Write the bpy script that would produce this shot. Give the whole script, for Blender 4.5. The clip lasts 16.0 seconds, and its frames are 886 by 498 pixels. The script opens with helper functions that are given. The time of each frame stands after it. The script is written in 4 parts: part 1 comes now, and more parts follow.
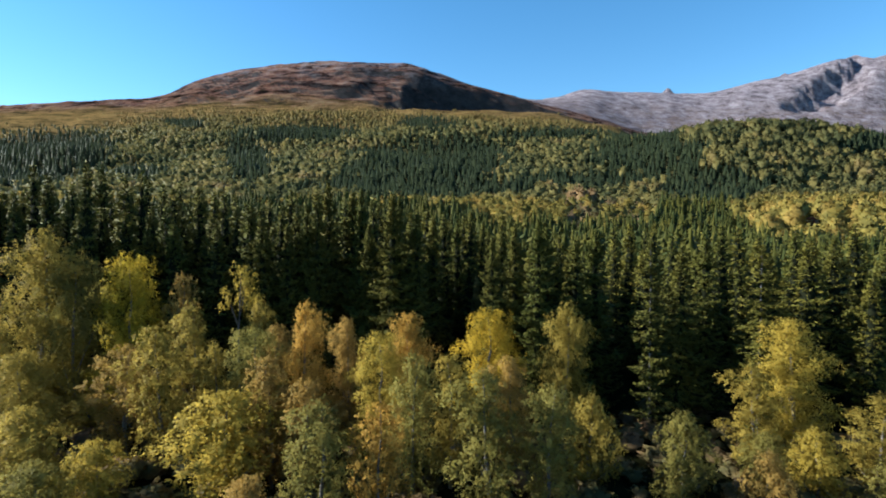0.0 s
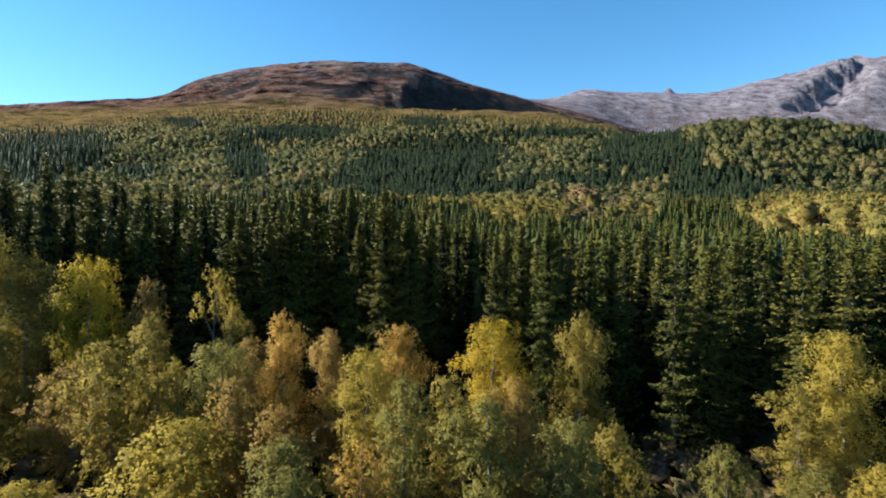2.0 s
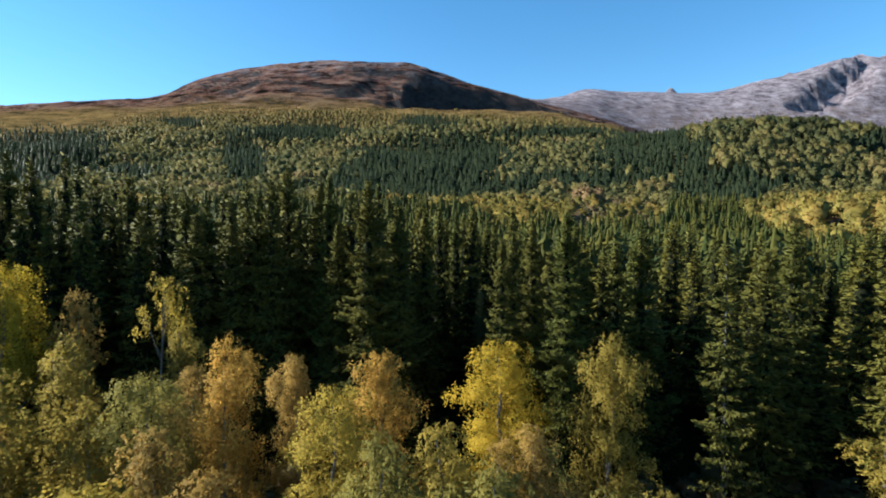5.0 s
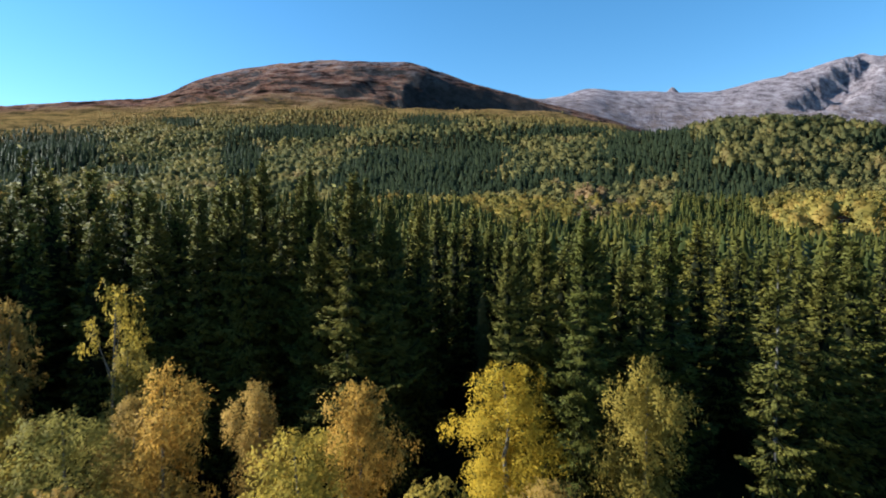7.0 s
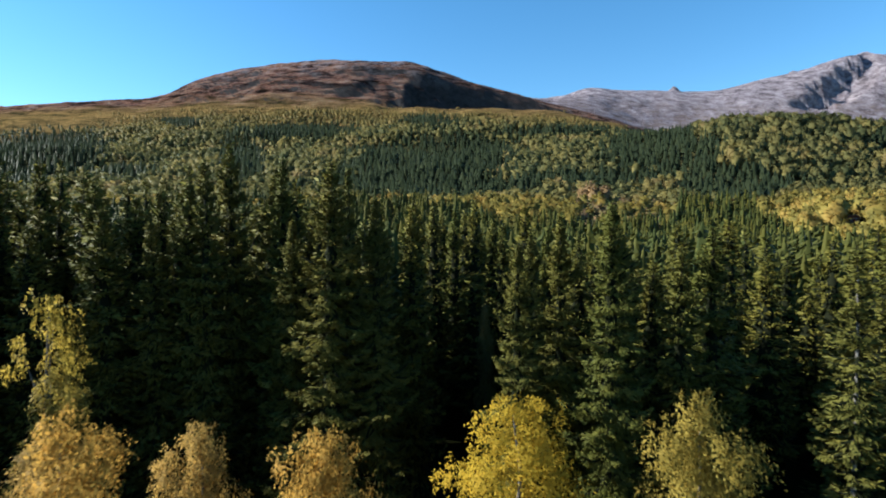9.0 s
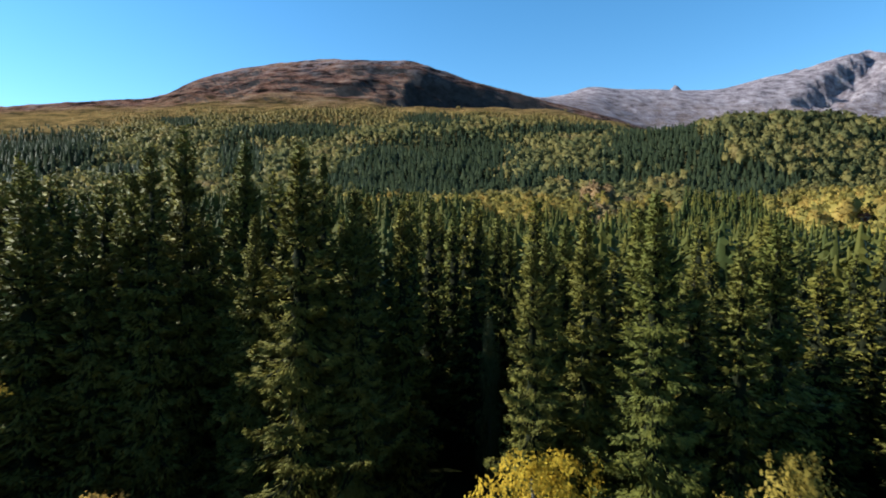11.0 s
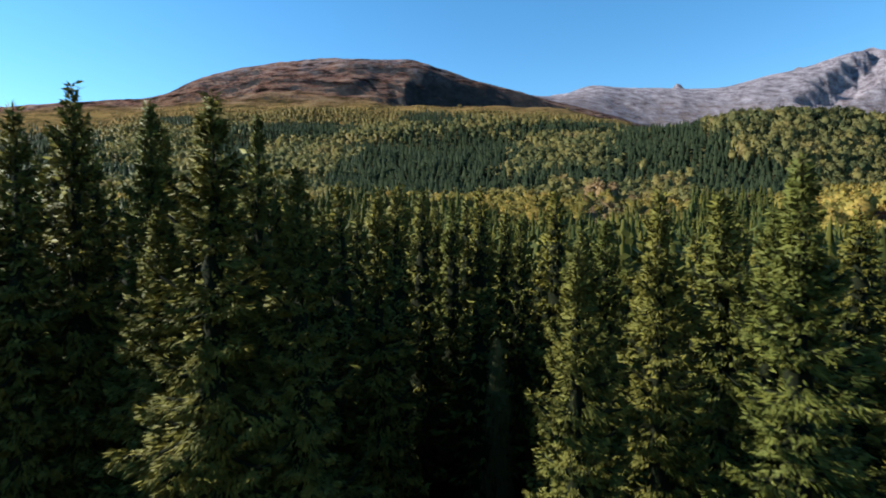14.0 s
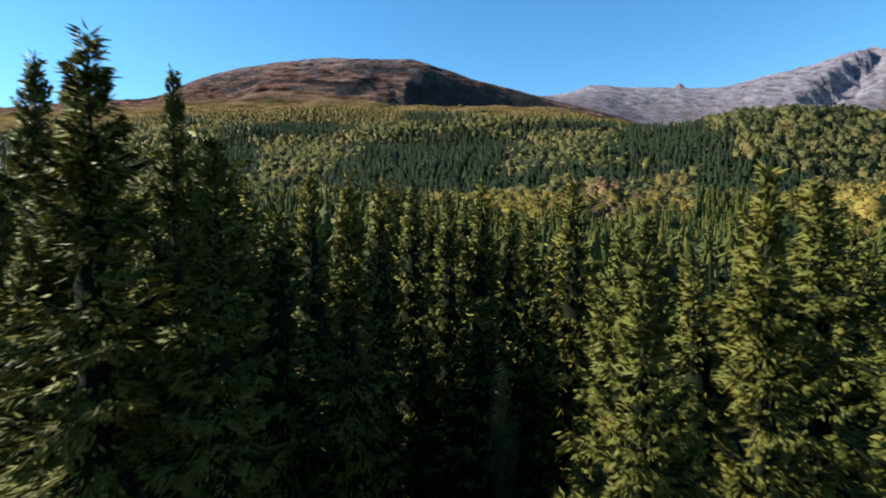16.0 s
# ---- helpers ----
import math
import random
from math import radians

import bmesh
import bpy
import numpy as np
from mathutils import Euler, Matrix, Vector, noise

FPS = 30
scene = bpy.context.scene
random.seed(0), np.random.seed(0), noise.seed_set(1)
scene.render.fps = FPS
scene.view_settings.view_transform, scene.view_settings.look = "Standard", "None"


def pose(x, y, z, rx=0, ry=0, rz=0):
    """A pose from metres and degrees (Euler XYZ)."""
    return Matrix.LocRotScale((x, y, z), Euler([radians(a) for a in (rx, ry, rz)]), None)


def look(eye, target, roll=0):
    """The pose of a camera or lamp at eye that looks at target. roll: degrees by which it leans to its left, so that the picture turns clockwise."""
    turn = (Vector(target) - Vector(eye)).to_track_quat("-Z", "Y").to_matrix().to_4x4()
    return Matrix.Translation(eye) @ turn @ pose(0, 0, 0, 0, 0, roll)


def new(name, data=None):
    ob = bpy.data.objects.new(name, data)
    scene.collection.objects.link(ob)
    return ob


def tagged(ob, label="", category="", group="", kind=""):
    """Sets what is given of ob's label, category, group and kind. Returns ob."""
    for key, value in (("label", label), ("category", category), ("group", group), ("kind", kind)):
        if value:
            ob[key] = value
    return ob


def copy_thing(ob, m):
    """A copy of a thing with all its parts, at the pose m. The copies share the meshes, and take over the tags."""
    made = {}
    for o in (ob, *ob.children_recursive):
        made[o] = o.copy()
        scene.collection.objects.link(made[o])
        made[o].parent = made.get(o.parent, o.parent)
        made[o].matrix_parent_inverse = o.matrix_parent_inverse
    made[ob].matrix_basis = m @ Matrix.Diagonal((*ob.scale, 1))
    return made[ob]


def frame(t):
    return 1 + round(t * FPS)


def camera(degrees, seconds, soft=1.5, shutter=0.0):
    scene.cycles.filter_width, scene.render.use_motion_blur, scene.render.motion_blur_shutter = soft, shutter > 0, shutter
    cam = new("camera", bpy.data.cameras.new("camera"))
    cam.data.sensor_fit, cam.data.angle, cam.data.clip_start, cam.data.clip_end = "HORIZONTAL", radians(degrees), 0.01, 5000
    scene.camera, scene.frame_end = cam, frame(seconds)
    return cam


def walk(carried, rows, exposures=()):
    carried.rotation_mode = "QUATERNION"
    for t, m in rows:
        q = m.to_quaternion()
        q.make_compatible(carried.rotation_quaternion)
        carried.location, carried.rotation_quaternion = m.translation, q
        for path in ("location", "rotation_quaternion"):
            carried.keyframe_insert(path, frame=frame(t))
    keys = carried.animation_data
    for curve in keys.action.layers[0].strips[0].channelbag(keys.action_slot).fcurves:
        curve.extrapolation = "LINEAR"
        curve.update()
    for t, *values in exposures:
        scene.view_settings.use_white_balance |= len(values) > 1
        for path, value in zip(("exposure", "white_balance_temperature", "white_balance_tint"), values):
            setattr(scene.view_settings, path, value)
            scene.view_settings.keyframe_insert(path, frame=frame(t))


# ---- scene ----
cam = camera(78.8, 16.0, soft=1.9, shutter=0.9)
PATH = [
    (0.0, (0.006, -0.042, 16.013), (-0.446, 9.943, 15.712), 0.18),
    (0.5, (-0.009, 1.221, 16.003), (-0.462, 11.206, 15.701), 0.19),
    (1.0, (-0.016, 2.470, 15.996), (-0.471, 12.456, 15.696), 0.20),
    (1.5, (-0.017, 3.710, 15.993), (-0.473, 13.695, 15.694), 0.20),
    (2.0, (-0.012, 4.942, 15.992), (-0.471, 14.927, 15.695), 0.20),
    (2.5, (-0.003, 6.171, 15.995), (-0.465, 16.156, 15.698), 0.20),
    (3.0, (0.009, 7.398, 15.998), (-0.457, 17.383, 15.704), 0.19),
    (3.5, (0.023, 8.626, 16.003), (-0.447, 18.611, 15.710), 0.18),
    (4.0, (0.037, 9.857, 16.009), (-0.437, 19.842, 15.718), 0.17),
    (4.5, (0.052, 11.092, 16.016), (-0.426, 21.076, 15.726), 0.16),
    (5.0, (0.066, 12.332, 16.022), (-0.417, 22.316, 15.734), 0.15),
    (5.5, (0.079, 13.577, 16.028), (-0.409, 23.561, 15.741), 0.13),
    (6.0, (0.091, 14.829, 16.034), (-0.403, 24.813, 15.748), 0.11),
    (6.5, (0.100, 16.087, 16.039), (-0.399, 26.071, 15.754), 0.09),
    (7.0, (0.107, 17.352, 16.043), (-0.397, 27.335, 15.759), 0.07),
    (7.5, (0.111, 18.622, 16.046), (-0.399, 28.605, 15.762), 0.05),
    (8.0, (0.112, 19.896, 16.048), (-0.403, 29.879, 15.764), 0.03),
    (8.5, (0.111, 21.175, 16.049), (-0.409, 31.158, 15.764), 0.00),
    (9.0, (0.106, 22.457, 16.048), (-0.419, 32.439, 15.763), -0.02),
    (9.5, (0.100, 23.739, 16.046), (-0.430, 33.721, 15.761), -0.05),
    (10.0, (0.091, 25.021, 16.043), (-0.444, 35.002, 15.757), -0.07),
    (10.5, (0.080, 26.300, 16.038), (-0.460, 36.281, 15.752), -0.10),
    (11.0, (0.068, 27.574, 16.033), (-0.477, 37.555, 15.745), -0.12),
    (11.5, (0.056, 28.840, 16.027), (-0.494, 38.821, 15.738), -0.15),
    (12.0, (0.043, 30.097, 16.021), (-0.511, 40.077, 15.731), -0.17),
    (12.5, (0.032, 31.341, 16.014), (-0.527, 41.321, 15.723), -0.20),
    (13.0, (0.022, 32.569, 16.007), (-0.542, 42.548, 15.715), -0.22),
    (13.5, (0.015, 33.778, 16.001), (-0.553, 43.757, 15.708), -0.24),
    (14.0, (0.012, 34.965, 15.995), (-0.561, 44.944, 15.702), -0.26),
    (14.5, (0.014, 36.126, 15.991), (-0.563, 46.105, 15.698), -0.28),
    (15.0, (0.023, 37.258, 15.989), (-0.559, 47.237, 15.696), -0.30),
    (15.5, (0.039, 38.357, 15.989), (-0.547, 48.336, 15.696), -0.32),
    (16.0, (0.065, 39.420, 15.991), (-0.525, 49.398, 15.701), -0.33),
]
walk(cam, [(t, look(eye, target, roll)) for t, eye, target, roll in PATH], [(0.0, 1.38, 5900, 6.0), (16.0, 1.38, 5900, 6.0)])

# ---------------------------------------------------------------- light
SUN_AZ, SUN_EL = radians(-86.5), radians(27)      # azimuth from +y towards +x
sun_dir = Vector((math.sin(SUN_AZ) * math.cos(SUN_EL), math.cos(SUN_AZ) * math.cos(SUN_EL), math.sin(SUN_EL)))
world = bpy.data.worlds.new("sky")
scene.world = world
world.use_nodes = True
wn, wl = world.node_tree.nodes, world.node_tree.links
sky = wn.new("ShaderNodeTexSky")
sky.sky_type = "NISHITA"
sky.sun_disc = False
sky.sun_elevation = SUN_EL
sky.sun_rotation = SUN_AZ
sky.altitude = 200
sky.air_density = 1.0
sky.dust_density = 0.0
sky.ozone_density = 2.5
deeper = wn.new("ShaderNodeHueSaturation")          # clear, dry autumn air
deeper.inputs["Hue"].default_value = 0.493
deeper.inputs["Saturation"].default_value = 1.22
wl.new(sky.outputs[0], deeper.inputs["Color"])
wl.new(deeper.outputs[0], wn["Background"].inputs[0])
wn["Background"].inputs[1].default_value = 0.0815
sun_data = bpy.data.lights.new("sun", "SUN")
sun_data.energy = 5.0
sun_data.angle = radians(0.5)
sun_data.color = (1.0, 0.93, 0.82)
sun = new("sun", sun_data)
sun.matrix_world = look(sun_dir * 100, (0, 0, 0))


# ---------------------------------------------------------------- materials
def material(name):
    m = bpy.data.materials.new(name)
    m.use_nodes = True
    n, l = m.node_tree.nodes, m.node_tree.links
    n.clear()
    out = n.new("ShaderNodeOutputMaterial")
    return m, n, l, out


def ramp(n, stops):
    r = n.new("ShaderNodeValToRGB")
    while len(r.color_ramp.elements) < len(stops):
        r.color_ramp.elements.new(0.5)
    for e, (p, c) in zip(r.color_ramp.elements, stops):
        e.position = p
        e.color = (*c, 1)
    return r


def mixed(n, l, fac, a, b, blend="MIX"):
    m = n.new("ShaderNodeMix")
    m.data_type = "RGBA"
    m.blend_type = blend
    for socket, v in ((m.inputs[0], fac), (m.inputs[6], a), (m.inputs[7], b)):
        if hasattr(v, "is_output"):
            l.new(v, socket)
        elif isinstance(v, (int, float)):
            socket.default_value = v
        else:
            socket.default_value = (*v, 1)
    return m.outputs[2]


def maths(n, l, op, *values):
    m = n.new("ShaderNodeMath")
    m.operation = op
    m.use_clamp = False
    for socket, v in zip(m.inputs, values):
        if hasattr(v, "is_output"):
            l.new(v, socket)
        else:
            socket.default_value = v
    return m.outputs[0]


def noise_tex(n, l, scale, detail=3.0, rough=0.6, vector=None):
    t = n.new("ShaderNodeTexNoise")
    t.inputs["Scale"].default_value = scale
    t.inputs["Detail"].default_value = detail
    t.inputs["Roughness"].default_value = rough
    if vector is not None:
        l.new(vector, t.inputs["Vector"])
    return t.outputs["Fac"]


def leafy(name, colour_of, through_light, rough=0.55):
    """Thin foliage: a slightly glossy face that lets some light through."""
    m, n, l, out = material(name)
    col = colour_of(n, l)
    body = n.new("ShaderNodeBsdfPrincipled")
    body.inputs["Roughness"].default_value = rough
    body.inputs["Specular IOR Level"].default_value = 0.04
    l.new(col, body.inputs["Base Color"])
    back = n.new("ShaderNodeBsdfTranslucent")
    l.new(col, back.inputs["Color"])
    mix = n.new("ShaderNodeMixShader")
    mix.inputs[0].default_value = through_light
    l.new(body.outputs[0], mix.inputs[1])
    l.new(back.outputs[0], mix.inputs[2])
    l.new(mix.outputs[0], out.inputs[0])
    return m


def needle_colour(n, l):
    isl = n.new("ShaderNodeNewGeometry").outputs["Random Per Island"]
    info = n.new("ShaderNodeObjectInfo")
    a = ramp(n, [(0.0, (0.079, 0.076, 0.0170)), (0.5, (0.092, 0.087, 0.0195)), (1.0, (0.106, 0.099, 0.0225))])
    l.new(isl, a.inputs[0])
    b = ramp(n, [(0.0, (0.84, 0.94, 0.92)), (0.5, (1, 1, 1)), (1.0, (1.12, 1.06, 0.90))])
    l.new(info.outputs["Random"], b.inputs[0])
    spot = n.new("ShaderNodeTexCoord").outputs["Object"]
    c = ramp(n, [(0.3, (0.72, 0.78, 0.85)), (0.5, (1, 1, 1)), (0.7, (1.28, 1.18, 1.0))])
    l.new(noise_tex(n, l, 1.6, 3, 0.6, spot), c.inputs[0])
    tree = mixed(n, l, 1.0, a.outputs[0], b.outputs[0], "MULTIPLY")
    return mixed(n, l, 1.0, tree, c.outputs[0], "MULTIPLY")


def birch_colour(n, l):
    """The tree's own tint from its object colour, varied leaf by leaf."""
    isl = n.new("ShaderNodeNewGeometry").outputs["Random Per Island"]
    info = n.new("ShaderNodeObjectInfo")
    a = ramp(n, [(0.0, (0.80, 0.81, 0.82)), (0.35, (0.95, 0.96, 0.94)), (0.75, (1.06, 1.04, 1.0)), (1.0, (1.22, 1.14, 1.02))])
    l.new(isl, a.inputs[0])
    return mixed(n, l, 1.0, info.outputs["Color"], a.outputs[0], "MULTIPLY")


def hazed_spruce_colour(n, l):
    isl = n.new("ShaderNodeNewGeometry").outputs["Random Per Island"]
    # bluer than the nearer needles: distance haze is put into this colour
    a = ramp(n, [(0.0, (0.022, 0.030, 0.0150)), (0.6, (0.029, 0.038, 0.0180)), (1.0, (0.038, 0.047, 0.0215))])
    l.new(isl, a.inputs[0])
    return a.outputs[0]


def far_spruce_colour(n, l):
    isl = n.new("ShaderNodeNewGeometry").outputs["Random Per Island"]
    pos = n.new("ShaderNodeNewGeometry").outputs["Position"]
    a = ramp(n, [(0.0, (0.039, 0.041, 0.012)), (0.6, (0.051, 0.052, 0.0145)), (1.0, (0.065, 0.063, 0.018))])
    l.new(isl, a.inputs[0])
    b = ramp(n, [(0.35, (0.75, 0.9, 0.9)), (0.65, (1.35, 1.2, 0.8))])
    l.new(noise_tex(n, l, 0.06, 2, 0.5, pos), b.inputs[0])
    return mixed(n, l, 1.0, a.outputs[0], b.outputs[0], "MULTIPLY")


def far_birch_colour(n, l):
    isl = n.new("ShaderNodeNewGeometry").outputs["Random Per Island"]
    pos = n.new("ShaderNodeNewGeometry").outputs["Position"]
    flat = n.new("ShaderNodeMapping")
    flat.inputs["Scale"].default_value = (1, 1, 0.15)
    l.new(pos, flat.inputs[0])
    a = ramp(n, [(0.30, (0.070, 0.080, 0.034)), (0.45, (0.122, 0.116, 0.044)), (0.58, (0.190, 0.160, 0.053)), (0.72, (0.200, 0.146, 0.060))])
    big = noise_tex(n, l, 0.038, 2.0, 0.55, flat.outputs[0])
    l.new(big, a.inputs[0])
    # higher up the leaves have turned further
    sep = n.new("ShaderNodeSeparateXYZ")
    l.new(pos, sep.inputs[0])
    high = n.new("ShaderNodeMapRange")
    high.inputs["From Min"].default_value = 130
    high.inputs["From Max"].default_value = 215
    l.new(sep.outputs[2], high.inputs["Value"])
    turned = mixed(n, l, maths(n, l, "MULTIPLY", high.outputs[0], 0.55), a.outputs[0], (0.225, 0.146, 0.046))
    b = ramp(n, [(0.0, (0.82, 0.84, 0.87)), (0.5, (1, 1, 1)), (1.0, (1.15, 1.12, 1.12))])
    l.new(isl, b.inputs[0])
    return mixed(n, l, 1.0, turned, b.outputs[0], "MULTIPLY")


def russet_colour(n, l):
    isl = n.new("ShaderNodeNewGeometry").outputs["Random Per Island"]
    a = ramp(n, [(0.0, (0.19, 0.125, 0.062)), (0.6, (0.24, 0.155, 0.074)), (1.0, (0.29, 0.190, 0.092))])
    l.new(isl, a.inputs[0])
    return a.outputs[0]


def brush_colour(n, l, pale=1.0):
    isl = n.new("ShaderNodeNewGeometry").outputs["Random Per Island"]
    pos = n.new("ShaderNodeNewGeometry").outputs["Position"]
    a = ramp(n, [(0.38, (0.085, 0.082, 0.036)), (0.5, (0.125, 0.098, 0.042)), (0.62, (0.150, 0.095, 0.052))])
    l.new(noise_tex(n, l, 0.35, 2.0, 0.5, pos), a.inputs[0])
    b = ramp(n, [(0.0, (0.75 * pale, 0.75 * pale, 0.75 * pale)), (1.0, (1.2 * pale, 1.2 * pale, 1.15 * pale))])
    l.new(isl, b.inputs[0])
    return mixed(n, l, 1.0, a.outputs[0], b.outputs[0], "MULTIPLY")


def golden_colour(n, l, turned=1.0):
    isl = n.new("ShaderNodeNewGeometry").outputs["Random Per Island"]
    pos = n.new("ShaderNodeNewGeometry").outputs["Position"]
    a = ramp(n, [(0.35, (0.21, 0.180, 0.050)), (0.5, (0.30, 0.240, 0.058)), (0.65, (0.33, 0.230, 0.060))])
    l.new(noise_tex(n, l, 0.09, 1.0, 0.5, pos), a.inputs[0])
    b = ramp(n, [(0.0, (0.80 * turned, 0.82 * turned, 0.86 * turned)), (1.0, (1.18 * turned, 1.14 * turned, 1.10 * turned))])
    l.new(isl, b.inputs[0])
    return mixed(n, l, 1.0, a.outputs[0], b.outputs[0], "MULTIPLY")


def bark(name, low, high, scale):
    m, n, l, out = material(name)
    tex = n.new("ShaderNodeTexCoord").outputs["Object"]
    mapping = n.new("ShaderNodeMapping")
    mapping.inputs["Scale"].default_value = scale
    l.new(tex, mapping.inputs[0])
    f = noise_tex(n, l, 6, 5, 0.65, mapping.outputs[0])
    c = ramp(n, [(0.35, low), (0.6, high)])
    l.new(f, c.inputs[0])
    body = n.new("ShaderNodeBsdfPrincipled")
    body.inputs["Roughness"].default_value = 0.9
    body.inputs["Specular IOR Level"].default_value = 0.05
    l.new(c.outputs[0], body.inputs["Base Color"])
    bump = n.new("ShaderNodeBump")
    bump.inputs["Strength"].default_value = 0.6
    bump.inputs["Distance"].default_value = 0.03
    l.new(f, bump.inputs["Height"])
    l.new(bump.outputs[0], body.inputs["Normal"])
    l.new(body.outputs[0], out.inputs[0])
    return m


NEEDLES = leafy("spruce_needles", needle_colour, 0.06)
LEAVES = leafy("birch_leaves", birch_colour, 0.52)
FAR_NEEDLES = leafy("far_spruce_needles", far_spruce_colour, 0.04)
HILL_NEEDLES = leafy("hill_spruce_needles", hazed_spruce_colour, 0.04)
BRUSH_LEAVES = leafy("brush_leaves", brush_colour, 0.30)
SCRUB_LEAVES = leafy("birch_scrub_leaves", lambda n, l: brush_colour(n, l, 1.35), 0.35)
RUSSET_LEAVES = leafy("russet_leaves", russet_colour, 0.35)
GROVE_LEAVES = leafy("grove_birch_leaves", lambda n, l: golden_colour(n, l, 0.74), 0.42)
GOLDEN_LEAVES = leafy("golden_birch_leaves", golden_colour, 0.42)
FAR_LEAVES = leafy("far_birch_leaves", far_birch_colour, 0.42)
SPRUCE_BARK = bark("spruce_bark", (0.0154, 0.0126, 0.0098), (0.042, 0.035, 0.028), (2, 2, 0.7))
# near-black tone that paints the shade inside the spruce crowns
CROWN_SHADE = bark("dead_inner_twigs", (0.005, 0.006, 0.003), (0.012, 0.014, 0.006), (3, 3, 3))
PALE_BARK = bark("pale_spruce_bark", (0.063, 0.056, 0.049), (0.175, 0.161, 0.147), (2, 2, 0.7))
BIRCH_BARK = bark("birch_bark", (0.050, 0.044, 0.038), (0.19, 0.175, 0.155), (0.8, 0.8, 3))

# ---------------------------------------------------------------- the lie of the land
# The valley and its hills are ridges seen from the start of the flight: a ridge is a row of
# (bearing, rise) pairs, both as ratios of the distance ahead, scaled by 954; the eye is at 16 m.
AHEAD = radians(2.6)


def ridge(columns, rises):
    return np.array(columns, float), np.array(rises, float)


SLOPES = [
    (360, ridge((-900, 0, 784, 1100, 1400, 2400), (48, 48, 52, 48, 46, 46))),
    (550, ridge((-900, 0, 200, 400, 784, 950, 1100, 1150, 1250, 1400, 1500, 1568, 2400), (90, 108, 118, 128, 133, 138, 146, 151, 173, 174, 165, 157, 120))),
    (800, ridge((-900, 0, 200, 400, 784, 950, 1100, 1250, 1400, 2400), (120, 158, 168, 181, 185, 181, 165, 110, 100, 100))),
    (1030, ridge((-900, 0, 200, 400, 784, 950, 1100, 1200, 1400, 2400), (150, 202, 207, 214, 215, 205, 184, 110, 90, 90))),
]
RANGES = [
    (1400, ridge((-900, 0, 100, 210, 290, 350, 420, 500, 620, 730, 775, 830, 900, 970, 1050, 1120, 1200, 1500, 2400),
                 (180, 213, 220, 227, 231, 258, 279, 288, 294, 289, 272, 259, 242, 222, 203, 180, 163, 150, 120))),
    (2050, ridge((-900, 800, 970, 1000, 1035, 1075, 1170, 1200, 1260, 1300, 1380, 1440, 1500, 1540, 1568, 1750, 2400),
                 (120, 195, 222, 235, 246, 241, 241, 238, 241, 254, 272, 290, 309, 320, 319, 295, 180))),
]
LAND = SLOPES + RANGES
KNOTS = np.array([0.0, 150, 200, 250, 300] + [f for f, _ in LAND] + [3000, 6000])


def smooth(a, b, v):
    s = np.clip((v - a) / (b - a), 0, 1)
    return s * s * (3 - 2 * s)


def wave_noise(x, y, scale, octaves, seed):
    """Cheap fractal relief from rotated sines, from -1 to 1."""
    r = np.random.RandomState(seed)
    total, amp, norm = np.zeros_like(x), 1.0, 0.0
    for _ in range(octaves):
        part_sum = np.zeros_like(x)
        for _ in range(4):
            a, p, q = r.uniform(0, 6.283, 3)
            k = 6.283 / scale * r.uniform(0.7, 1.4)
            part_sum += np.sin(k * (x * math.cos(a) + y * math.sin(a)) + p + 1.3 * np.sin(k * 0.6 * (y * math.cos(a) - x * math.sin(a)) + q))
        total += amp * part_sum / 4
        norm += amp
        amp *= 0.5
        scale *= 0.47
    return total / norm * 1.6


